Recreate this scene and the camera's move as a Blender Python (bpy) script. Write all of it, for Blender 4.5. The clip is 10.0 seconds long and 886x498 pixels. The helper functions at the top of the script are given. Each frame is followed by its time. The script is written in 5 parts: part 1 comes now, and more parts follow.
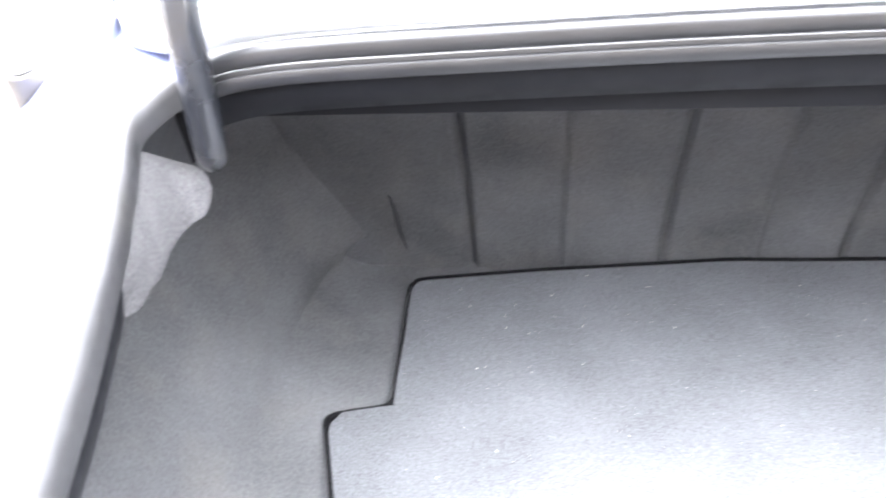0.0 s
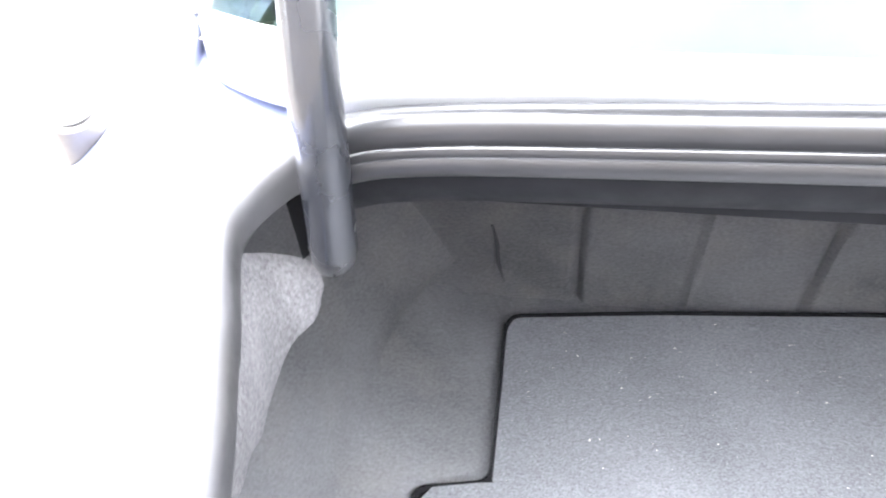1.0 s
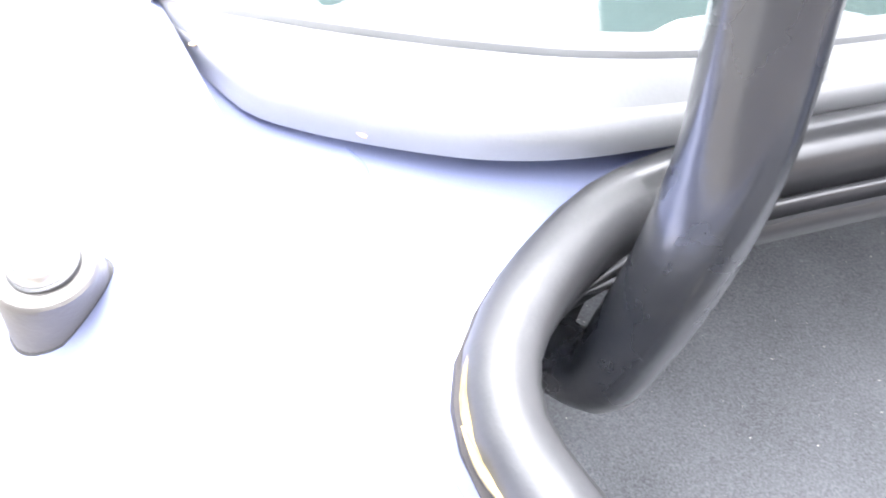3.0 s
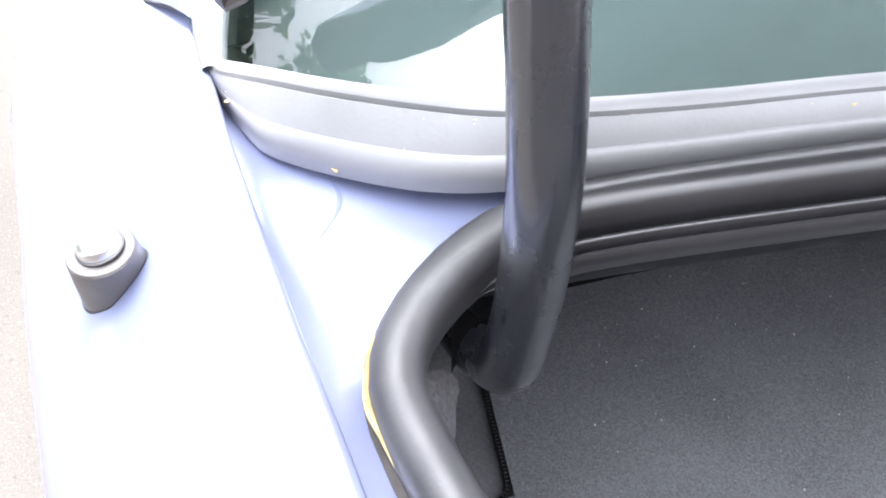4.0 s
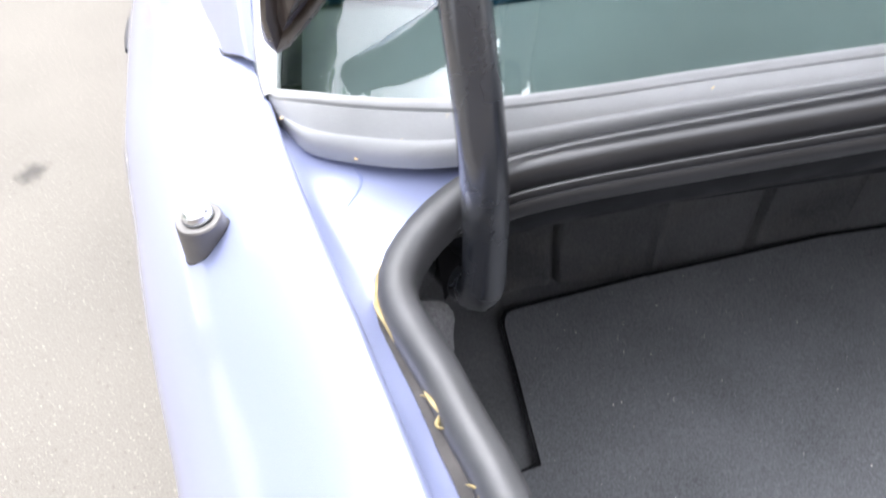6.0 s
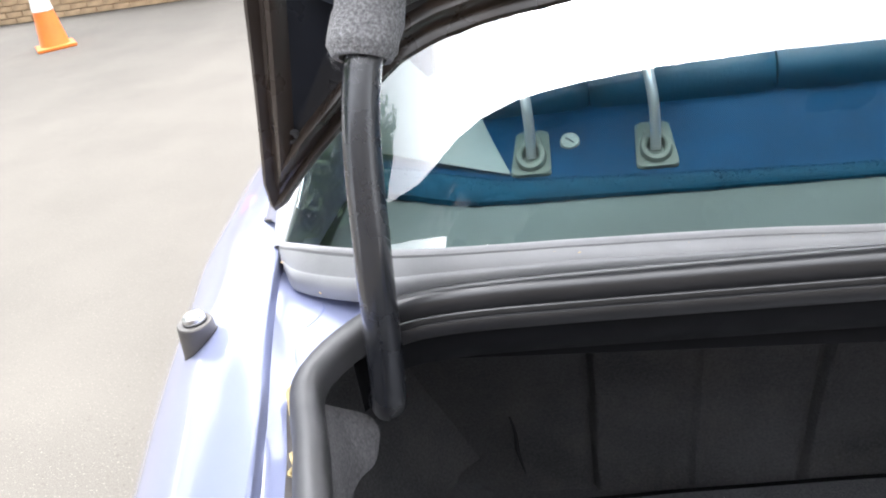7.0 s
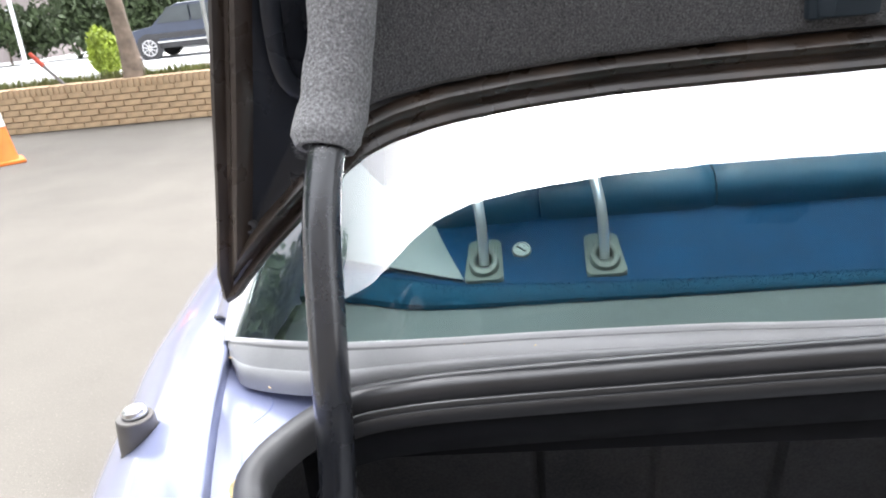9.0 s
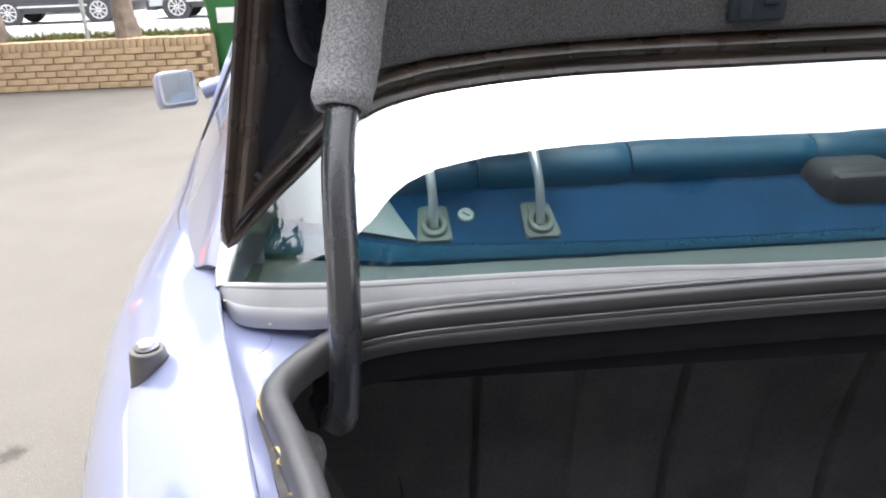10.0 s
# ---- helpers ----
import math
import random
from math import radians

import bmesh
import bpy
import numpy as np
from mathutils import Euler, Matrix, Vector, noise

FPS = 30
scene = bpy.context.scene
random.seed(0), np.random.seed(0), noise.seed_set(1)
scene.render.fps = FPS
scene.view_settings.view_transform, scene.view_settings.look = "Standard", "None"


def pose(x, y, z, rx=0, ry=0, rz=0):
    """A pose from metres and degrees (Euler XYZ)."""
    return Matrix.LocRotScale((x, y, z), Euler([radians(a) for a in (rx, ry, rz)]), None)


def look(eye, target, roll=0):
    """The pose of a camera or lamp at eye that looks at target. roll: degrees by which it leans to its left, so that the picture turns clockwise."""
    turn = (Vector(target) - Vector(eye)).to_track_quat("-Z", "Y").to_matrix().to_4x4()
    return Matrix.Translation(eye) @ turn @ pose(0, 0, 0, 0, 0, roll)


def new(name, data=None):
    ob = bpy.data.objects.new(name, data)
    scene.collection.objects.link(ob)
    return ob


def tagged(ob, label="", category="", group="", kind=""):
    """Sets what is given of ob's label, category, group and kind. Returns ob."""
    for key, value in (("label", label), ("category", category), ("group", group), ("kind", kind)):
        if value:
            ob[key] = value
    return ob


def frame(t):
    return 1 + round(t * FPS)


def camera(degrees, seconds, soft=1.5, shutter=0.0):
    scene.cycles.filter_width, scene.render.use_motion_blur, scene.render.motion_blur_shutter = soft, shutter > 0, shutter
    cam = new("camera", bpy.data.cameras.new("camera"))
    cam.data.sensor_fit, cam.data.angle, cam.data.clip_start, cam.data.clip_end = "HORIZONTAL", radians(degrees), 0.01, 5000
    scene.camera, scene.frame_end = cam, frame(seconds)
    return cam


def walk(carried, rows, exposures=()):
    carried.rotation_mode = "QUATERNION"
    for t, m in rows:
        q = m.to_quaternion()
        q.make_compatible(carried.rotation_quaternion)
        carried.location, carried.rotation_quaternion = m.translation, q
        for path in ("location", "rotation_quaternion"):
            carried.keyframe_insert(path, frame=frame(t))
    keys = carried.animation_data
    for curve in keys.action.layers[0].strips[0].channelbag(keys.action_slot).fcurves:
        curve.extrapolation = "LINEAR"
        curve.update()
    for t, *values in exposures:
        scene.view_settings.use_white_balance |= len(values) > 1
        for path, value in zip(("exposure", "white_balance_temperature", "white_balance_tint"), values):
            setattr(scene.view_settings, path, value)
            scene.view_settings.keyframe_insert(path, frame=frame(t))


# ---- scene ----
cam = camera(59.6, 10.0, soft=1.9, shutter=0.3)
PATH = [
    (0, (0.366, -0.587, 1.211), (0.075, 0.872, -0.125), -7.1),
    (0.2, (0.342, -0.556, 1.211), (-0.084, 0.814, -0.181), -10.2),
    (0.5, (0.318, -0.491, 1.206), (-0.253, 0.784, -0.225), -13.0),
    (1, (0.244, -0.409, 1.188), (-0.111, 0.944, -0.242), -6.5),
    (1.5, (0.132, -0.36, 1.159), (0.398, 0.964, -0.317), 4.1),
    (2, (0.047, -0.299, 1.151), (0.582, 0.812, -0.424), 10.0),
    (2.5, (0.023, -0.233, 1.131), (0.57, 0.808, -0.486), 12.0),
    (3, (0.011, -0.235, 1.126), (0.497, 0.838, -0.491), 10.2),
    (3.2, (0.029, -0.261, 1.147), (0.332, 0.869, -0.475), 3.2),
    (4.3, (0.073, -0.307, 1.184), (0.187, 0.949, -0.369), -2.0),
    (4.5, (0.073, -0.309, 1.186), (0.174, 0.898, -0.406), -3.9),
    (5, (0.073, -0.319, 1.198), (0.157, 0.805, -0.454), -6.2),
    (5.5, (0.073, -0.353, 1.228), (0.133, 0.783, -0.417), -7.7),
    (6, (0.1, -0.432, 1.247), (0.085, 0.931, -0.217), -8.7),
    (6.2, (0.136, -0.472, 1.25), (0.058, 1.036, -0.062), -9.3),
    (7.3, (0.28, -0.571, 1.236), (-0.15, 1.165, 0.342), -9.7),
    (7.5, (0.277, -0.573, 1.234), (-0.116, 1.168, 0.333), -9.0),
    (8, (0.271, -0.571, 1.229), (-0.057, 1.205, 0.369), -7.6),
    (8.5, (0.277, -0.57, 1.223), (-0.033, 1.265, 0.49), -7.6),
    (9, (0.257, -0.574, 1.219), (0.028, 1.307, 0.58), -6.3),
    (9.5, (0.207, -0.606, 1.2), (0.145, 1.284, 0.549), -4.1),
    (10, (0.175, -0.667, 1.226), (0.256, 1.208, 0.535), -2.3),
]
walk(cam, [(t, look(eye, target, roll)) for t, eye, target, roll in PATH],
     exposures=[(0, 3.35, 6400, 13), (1.0, 3.35, 6400, 13), (2.0, 3.0, 6400, 13), (2.7, 2.55, 6400, 13), (3.2, 1.95, 6350, 14), (4.4, 1.2, 6250, 15), (5.6, 1.15, 6300, 14), (6.2, 0.98, 6350, 13),
                (7.4, 0.84, 6400, 12), (8.4, 0.82, 6400, 12), (9.2, 0.74, 6450, 12), (10.0, 0.66, 6500, 13)])

# ---- daylight: thin bright cloud with the sun high behind it ----
SUN_EL, SUN_AZ = 73, 10
world = bpy.data.worlds.new("hazy_sky")
scene.world = world
world.use_nodes = True
wn, wl = world.node_tree.nodes, world.node_tree.links
wn.clear()
w_out = wn.new("ShaderNodeOutputWorld")
sky = wn.new("ShaderNodeTexSky")
sky.sky_type, sky.sun_disc = "NISHITA", False
sky.sun_elevation, sky.sun_rotation = radians(SUN_EL), radians(SUN_AZ)
sky.air_density, sky.dust_density = 1.0, 4.0
bg_sky = wn.new("ShaderNodeBackground")
bg_sky.inputs[1].default_value = 0.05
wl.new(sky.outputs[0], bg_sky.inputs[0])
sun_to = Vector((math.sin(radians(SUN_AZ)) * math.cos(radians(SUN_EL)), math.cos(radians(SUN_AZ)) * math.cos(radians(SUN_EL)), math.sin(radians(SUN_EL))))


def world_math(op, a, b=None):
    """A maths node of the sky; numbers or sockets in, a socket out."""
    m = wn.new("ShaderNodeMath")
    m.operation = op
    for s, v in zip(m.inputs, (a, b)):
        if v is None:
            continue
        if isinstance(v, (int, float)):
            s.default_value = v
        else:
            wl.new(v, s)
    return m.outputs[0]


# cloud brightness: the overcast law (one at the horizon, three overhead) and a broad glow of thin cloud round the sun
geo_w = wn.new("ShaderNodeTexCoord")
sep_w = wn.new("ShaderNodeSeparateXYZ")
wl.new(geo_w.outputs["Generated"], sep_w.inputs[0])
dot_w = wn.new("ShaderNodeVectorMath")
dot_w.operation = "DOT_PRODUCT"
dot_w.inputs[1].default_value = sun_to
wl.new(geo_w.outputs["Generated"], dot_w.inputs[0])
height = world_math("MAXIMUM", sep_w.outputs[2], 0.0)
base_l = world_math("MULTIPLY_ADD", height, 1.0)
base_l.node.inputs[2].default_value = 0.85
glow = world_math("POWER", world_math("MAXIMUM", dot_w.outputs["Value"], 0.0), 6.0)
bg_cloud = wn.new("ShaderNodeBackground")
bg_cloud.inputs[0].default_value = (0.96, 0.98, 1.0, 1)
wl.new(world_math("ADD", base_l, world_math("MULTIPLY", glow, 8.5)), bg_cloud.inputs[1])
add_w = wn.new("ShaderNodeAddShader")
wl.new(bg_sky.outputs[0], add_w.inputs[0])
wl.new(bg_cloud.outputs[0], add_w.inputs[1])
wl.new(add_w.outputs[0], w_out.inputs[0])

sun = new("sun", bpy.data.lights.new("sun", "SUN"))
sun.data.energy, sun.data.angle, sun.data.color = 1.0, radians(18), (1.0, 0.98, 0.94)
sun.matrix_world = look(sun_to * 30, (0, 0, 0))


# ---- materials ----
def rgba(c):
    return (c[0], c[1], c[2], 1)


def material(name, base, rough=0.5, metal=0.0, vary=0.12, scale=8.0, bump=0.0, bump_scale=200.0, fine=0.0, fine_scale=400.0,
             coat=0.0, spec=0.5, second=None, second_scale=3.0, second_amount=0.5, island=0.0, sheen=0.0, rough_vary=0.0, detail=6.0, coat_rough=0.04, grit=0.0, grit_scale=150.0):
    """A principled surface with broad stains, fine grain and relief, in object space metres."""
    m = bpy.data.materials.new(name)
    m.use_nodes = True
    n, l = m.node_tree.nodes, m.node_tree.links
    p = n["Principled BSDF"]
    p.inputs["Roughness"].default_value = rough
    p.inputs["Metallic"].default_value = metal
    p.inputs["Coat Weight"].default_value = coat
    p.inputs["Coat Roughness"].default_value = coat_rough
    p.inputs["Specular IOR Level"].default_value = spec
    p.inputs["Sheen Weight"].default_value = sheen
    tc = n.new("ShaderNodeTexCoord")

    def noise_node(s, d=detail):
        t = n.new("ShaderNodeTexNoise")
        t.inputs["Scale"].default_value, t.inputs["Detail"].default_value = s, d
        l.new(tc.outputs["Object"], t.inputs["Vector"])
        return t.outputs["Fac"]

    def mixed(fac, a, b):
        x = n.new("ShaderNodeMix")
        x.data_type = "RGBA"
        if fac is not None:
            l.new(fac, x.inputs["Factor"])
        for sock, v in ((x.inputs[6], a), (x.inputs[7], b)):
            if isinstance(v, tuple):
                sock.default_value = rgba(v)
            else:
                l.new(v, sock)
        return x.outputs[2]

    def ranged(v, lo, hi, a, b):
        r = n.new("ShaderNodeMapRange")
        for i, q in enumerate((lo, hi, a, b)):
            r.inputs[i + 1].default_value = q
        l.new(v, r.inputs[0])
        return r.outputs[0]

    broad = ranged(noise_node(scale), 0.3, 0.7, 0.0, 1.0)
    col = mixed(broad, tuple(c * (1 - vary) for c in base), tuple(min(1, c * (1 + vary)) for c in base))
    if second:
        col = mixed(ranged(noise_node(second_scale, 8), 0.5, 0.72, 0.0, second_amount), col, tuple(second))
    if fine:
        col = mixed(ranged(noise_node(fine_scale, 3), 0.32, 0.68, 0.0, fine), col, tuple(min(1, c * 2.6 + 0.01) for c in base))
        col = mixed(ranged(noise_node(fine_scale * 0.8 + 7, 2), 0.35, 0.6, fine * 0.8, 0.0), col, tuple(c * 0.35 for c in base))
    if grit:
        col = mixed(ranged(noise_node(grit_scale, 2), 0.63, 0.70, 0.0, grit), col, tuple(min(1, c * 2.1) for c in base))
        col = mixed(ranged(noise_node(grit_scale * 0.45 + 3, 3), 0.62, 0.72, 0.0, grit * 0.6), col, tuple(c * 0.65 for c in base))
    if island:
        oi = n.new("ShaderNodeObjectInfo")
        col = mixed(ranged(oi.outputs["Random"], 0, 1, 0, island), col, tuple(c * 0.45 for c in base))
    l.new(col, p.inputs["Base Color"])
    if rough_vary:
        l.new(ranged(noise_node(scale * 2.3), 0.3, 0.7, rough - rough_vary, rough + rough_vary), p.inputs["Roughness"])
    if bump:
        b = n.new("ShaderNodeBump")
        b.inputs["Strength"].default_value, b.inputs["Distance"].default_value = bump, 0.002
        l.new(noise_node(bump_scale, 4), b.inputs["Height"])
        l.new(b.outputs[0], p.inputs["Normal"])
    return m


PAINT = material("lilac_blue_metallic_paint", (0.245, 0.270, 0.42), 0.34, 0.35, 0.03, 3, coat=1.0, fine=0.05, fine_scale=2500, spec=0.6)
SCUFF = material("scuffed_lilac_lacquer", (0.20, 0.23, 0.40), 0.5, 0.2, 0.1, 60)
RUBBER = material("weathered_black_rubber", (0.046, 0.046, 0.049), 0.47, 0, 0.2, 30, 0.06, 700, rough_vary=0.08, spec=0.7, second=(0.09, 0.087, 0.082), second_scale=22, second_amount=0.25)
GLOSSRUBBER = material("glossy_black_rubber", (0.022, 0.022, 0.024), 0.32, 0, 0.15, 30, 0.02, 700, rough_vary=0.03, spec=0.9)
TRIM_RUBBER = material("dusty_window_rubber", (0.265, 0.267, 0.273), 0.40, 0, 0.10, 25, 0.06, 500, rough_vary=0.06, spec=0.7, second=(0.25, 0.24, 0.22), second_scale=9, second_amount=0.2)
BLACKMETAL = material("black_painted_steel", (0.009, 0.0095, 0.012), 0.5, 0.0, 0.25, 20, 0.04, 300, rough_vary=0.1, spec=0.22, second=(0.018, 0.017, 0.017), second_scale=9, second_amount=0.3)
TUBE = material("satin_black_enamel", (0.020, 0.022, 0.028), 0.26, 0.0, 0.3, 18, 0.05, 260, rough_vary=0.06, spec=0.9, coat=0.6, coat_rough=0.16, second=(0.08, 0.078, 0.072), second_scale=35, second_amount=0.2)
LIDRIM = material("grimy_brown_black_enamel", (0.034, 0.025, 0.020), 0.30, 0.0, 0.4, 14, 0.06, 250, rough_vary=0.08, spec=0.6, second=(0.16, 0.10, 0.065), second_scale=6, second_amount=0.7)
LIDFRAME = material("blue_black_lid_panel", (0.012, 0.014, 0.019), 0.30, 0.0, 0.35, 14, 0.06, 250, rough_vary=0.08, spec=0.5, second=(0.05, 0.045, 0.042), second_scale=9, second_amount=0.4)
CARPET = material("charcoal_boot_carpet", (0.118, 0.121, 0.128), 0.95, 0, 0.18, 9, 0.4, 620, fine=0.38, fine_scale=480, spec=0.1, second=(0.15, 0.153, 0.158), second_scale=7, second_amount=0.35)
LINING = material("charcoal_felt_lining", (0.106, 0.107, 0.111), 0.95, 0, 0.28, 7, 0.5, 300, fine=0.2, fine_scale=300, spec=0.1, second=(0.165, 0.156, 0.148), second_scale=11, second_amount=0.5)
SIDEFELT = material("pale_grey_felt", (0.122, 0.120, 0.124), 0.95, 0, 0.15, 18, 0.6, 300, fine=0.3, fine_scale=400, spec=0.1)
LIDFELT = material("dark_grey_lid_felt", (0.084, 0.083, 0.085), 0.95, 0, 0.15, 16, 1.0, 600, fine=0.6, fine_scale=700, spec=0.1, sheen=0.2)
SLEEVE = material("mid_grey_carpet_pile", (0.19, 0.19, 0.195), 0.95, 0, 0.12, 30, 1.0, 450, fine=0.55, fine_scale=560, spec=0.1, sheen=0.2)
PILE = material("grey_pile_fibre", (0.24, 0.24, 0.245), 0.9, 0, 0.4, 120, spec=0.1)
SHELFGREY = material("grey_teal_shelf_board", (0.105, 0.13, 0.13), 0.7, 0, 0.08, 10, 0.2, 500)
VELOUR = material("deep_blue_velour", (0.003, 0.040, 0.098), 0.9, 0, 0.25, 12, 0.3, 700, fine=0.12, fine_scale=800, spec=0.15)
PILEBLUE = material("teal_blue_pile_fibre", (0.010, 0.060, 0.108), 0.9, 0, 0.12, 60, spec=0.1)
LEATHER = material("petrol_blue_leather", (0.012, 0.075, 0.13), 0.42, 0, 0.15, 15, 0.3, 260, rough_vary=0.06)
SEATBLUE = material("mid_blue_seat_cloth", (0.035, 0.09, 0.19), 0.8, 0, 0.2, 12, 0.2, 400)
GREYTRIM = material("pale_grey_green_trim", (0.23, 0.27, 0.275), 0.6, 0, 0.06, 10, 0.1, 500)
GUIDE = material("olive_grey_plastic", (0.13, 0.16, 0.14), 0.45, 0, 0.1, 30, 0.05, 600)
RODCHROME = material("worn_chrome_rod", (0.95, 0.95, 0.95), 0.34, 0.9, 0.05, 40)
KNOBGREY = material("pale_grey_green_knob", (0.30, 0.34, 0.32), 0.35, 0, 0.1, 60)
CHROME = material("chrome", (0.85, 0.86, 0.87), 0.06, 1.0, 0.03, 20)
CAPMETAL = material("polished_aerial_cap", (0.86, 0.86, 0.87), 0.28, 1.0, 0.06, 60)
ANTBASE = material("grey_brown_plastic", (0.105, 0.098, 0.092), 0.42, 0, 0.15, 40, 0.08, 500)
STITCH = material("grey_overlock_thread", (0.05, 0.05, 0.052), 0.9, 0, 0.2, 200)
STRAW = material("dry_straw", (0.36, 0.285, 0.135), 0.7, 0, 0.35, 160)
CARRIER = material("brown_grey_carrier_strip", (0.062, 0.057, 0.055), 0.8, 0, 0.3, 40, 0.2, 300, spec=0.3)
# black of the mat's tape, also painted where gaps and the hinge hole lie shaded
TAPE_AND_SHADE = material("black_tape_and_shade", (0.008, 0.008, 0.009), 0.9, 0, 0.2, 60, spec=0.1)
SPECK = material("dried_yellow_sap", (0.55, 0.40, 0.22), 0.8, 0, 0.25, 90)
DUST = material("pale_dust_specks", (0.7, 0.67, 0.6), 0.9, 0, 0.2, 60)
MIRROR = material("mirror_silver", (0.9, 0.92, 0.94), 0.01, 1.0, 0.0, 5)
DARKIN = material("dark_cabin_trim", (0.02, 0.03, 0.04), 0.8, 0, 0.2, 8)
TYRE = material("tyre_rubber", (0.02, 0.02, 0.02), 0.8, 0, 0.2, 10)
ALLOY = material("silver_alloy", (0.6, 0.6, 0.6), 0.35, 0.8, 0.1, 10)
NAVYPAINT = material("dark_navy_car_paint", (0.035, 0.045, 0.075), 0.3, 0.3, 0.05, 3, coat=0.8)
SILVER = material("silver_car_paint", (0.42, 0.43, 0.46), 0.3, 0.5, 0.03, 3, coat=0.8)
WHITEPAINT = material("white_car_paint", (0.7, 0.71, 0.72), 0.3, 0.0, 0.03, 3, coat=0.8)
CLADDING = material("dark_plastic_cladding", (0.03, 0.03, 0.033), 0.5, 0, 0.1, 6)
CARGLASS = material("dark_car_glass", (0.05, 0.06, 0.065), 0.05, 0, 0.1, 3, spec=0.8)
AMBER = material("amber_lamp", (0.8, 0.22, 0.02), 0.2, 0, 0.05, 10)
REDLENS = material("red_lamp", (0.5, 0.02, 0.02), 0.2, 0, 0.05, 10)
GROUND = material("worn_pale_asphalt", (0.112, 0.103, 0.090), 0.92, 0, 0.12, 1.7, 0.35, 220, fine=0.2, fine_scale=300, spec=0.2, second=(0.092, 0.085, 0.075), second_scale=1.1, second_amount=0.4, grit=0.8, grit_scale=150)
# for the unseen wall added behind the car to block light
BACKWALL = material("dark_brown_light_blocker", (0.11, 0.095, 0.08), 0.9, 0, 0.25, 2, 0.5, 60, second=(0.15, 0.13, 0.11), second_scale=1.5, second_amount=0.4)
ROAD = material("pale_concrete_road", (0.45, 0.45, 0.45), 0.9, 0, 0.08, 0.5, 0.3, 40)
BRICK = material("sandy_brown_brick", (0.45, 0.31, 0.19), 0.9, 0, 0.25, 9, 0.7, 60, fine=0.15, fine_scale=120, island=0.22)
MORTAR = material("dull_mortar", (0.33, 0.24, 0.16), 0.95, 0, 0.3, 12, 0.5, 60)
GRASS = material("summer_grass", (0.10, 0.115, 0.03), 0.8, 0, 0.45, 3)
SOIL = material("dry_soil", (0.16, 0.12, 0.08), 0.95, 0, 0.3, 4, 0.6, 40)
BARK = material("grey_brown_bark", (0.20, 0.155, 0.12), 0.9, 0, 0.35, 9, 1.0, 35)
TALLLEAF = material("pale_green_leaf", (0.13, 0.22, 0.11), 0.6, 0, 0.5, 2)
LEAF = material("green_leaf", (0.045, 0.085, 0.02), 0.6, 0, 0.5, 2)
LIME = material("lime_conifer_leaf", (0.20, 0.26, 0.02), 0.6, 0, 0.4, 3)
HEDGE = material("dark_hedge_leaf", (0.035, 0.055, 0.018), 0.7, 0, 0.5, 1.5)
ORANGE = material("orange_cone_plastic", (0.85, 0.20, 0.03), 0.5, 0, 0.1, 8)
WHITEBAND = material("white_reflective_band", (0.8, 0.8, 0.78), 0.4, 0, 0.05, 10)
BINGREEN = material("green_bin_plastic", (0.03, 0.16, 0.05), 0.5, 0, 0.1, 5)
LABELWHITE = material("white_label", (0.75, 0.76, 0.74), 0.5, 0, 0.04, 10)
GALV = material("galvanised_post", (0.45, 0.46, 0.45), 0.5, 0.6, 0.15, 9)
REDWOOD = material("red_painted_wood", (0.45, 0.06, 0.03), 0.7, 0, 0.2, 10)
GREYWOOD = material("weathered_wood", (0.16, 0.15, 0.145), 0.85, 0, 0.2, 10)
WALLFAR = material("mauve_grey_render", (0.30, 0.26, 0.25), 0.9, 0, 0.1, 1)


def pane(name, tint, ior):
    """A thin glass pane: clear with a tint, and a mirror gloss by Fresnel."""
    m = bpy.data.materials.new(name)
    m.use_nodes = True
    n, l = m.node_tree.nodes, m.node_tree.links
    n.clear()
    o = n.new("ShaderNodeOutputMaterial")
    tr, gl, fr, mx = n.new("ShaderNodeBsdfTransparent"), n.new("ShaderNodeBsdfGlossy"), n.new("ShaderNodeFresnel"), n.new("ShaderNodeMixShader")
    tr.inputs[0].default_value = rgba(tint)
    gl.inputs[0].default_value = (1, 1, 1, 1)
    gl.inputs["Roughness"].default_value = 0.0
    fr.inputs[0].default_value = ior
    l.new(fr.outputs[0], mx.inputs[0])
    l.new(tr.outputs[0], mx.inputs[1])
    l.new(gl.outputs[0], mx.inputs[2])
    l.new(mx.outputs[0], o.inputs[0])
    return m


def stain_material(name, base):
    """A stain that thins out towards a ragged edge, seven centimetres from its middle."""
    m = material(name, base, 0.85, 0, 0.2, 12, 0.35, 260, fine=0.4, fine_scale=300, spec=0.2)
    n, l = m.node_tree.nodes, m.node_tree.links
    tc, dist, ns, add, ramp = n.new("ShaderNodeTexCoord"), n.new("ShaderNodeVectorMath"), n.new("ShaderNodeTexNoise"), n.new("ShaderNodeMath"), n.new("ShaderNodeMapRange")
    dist.operation = "LENGTH"
    l.new(tc.outputs["Object"], dist.inputs[0])
    l.new(tc.outputs["Object"], ns.inputs["Vector"])
    ns.inputs["Scale"].default_value = 32
    add.operation, add.inputs[1].default_value = "MULTIPLY_ADD", 0.075
    l.new(ns.outputs["Fac"], add.inputs[0])
    l.new(dist.outputs["Value"], add.inputs[2])
    for i, q in enumerate((0.050, 0.088, 0.6, 0.0)):
        ramp.inputs[i + 1].default_value = q
    l.new(add.outputs[0], ramp.inputs[0])
    l.new(ramp.outputs[0], n["Principled BSDF"].inputs["Alpha"])
    return m


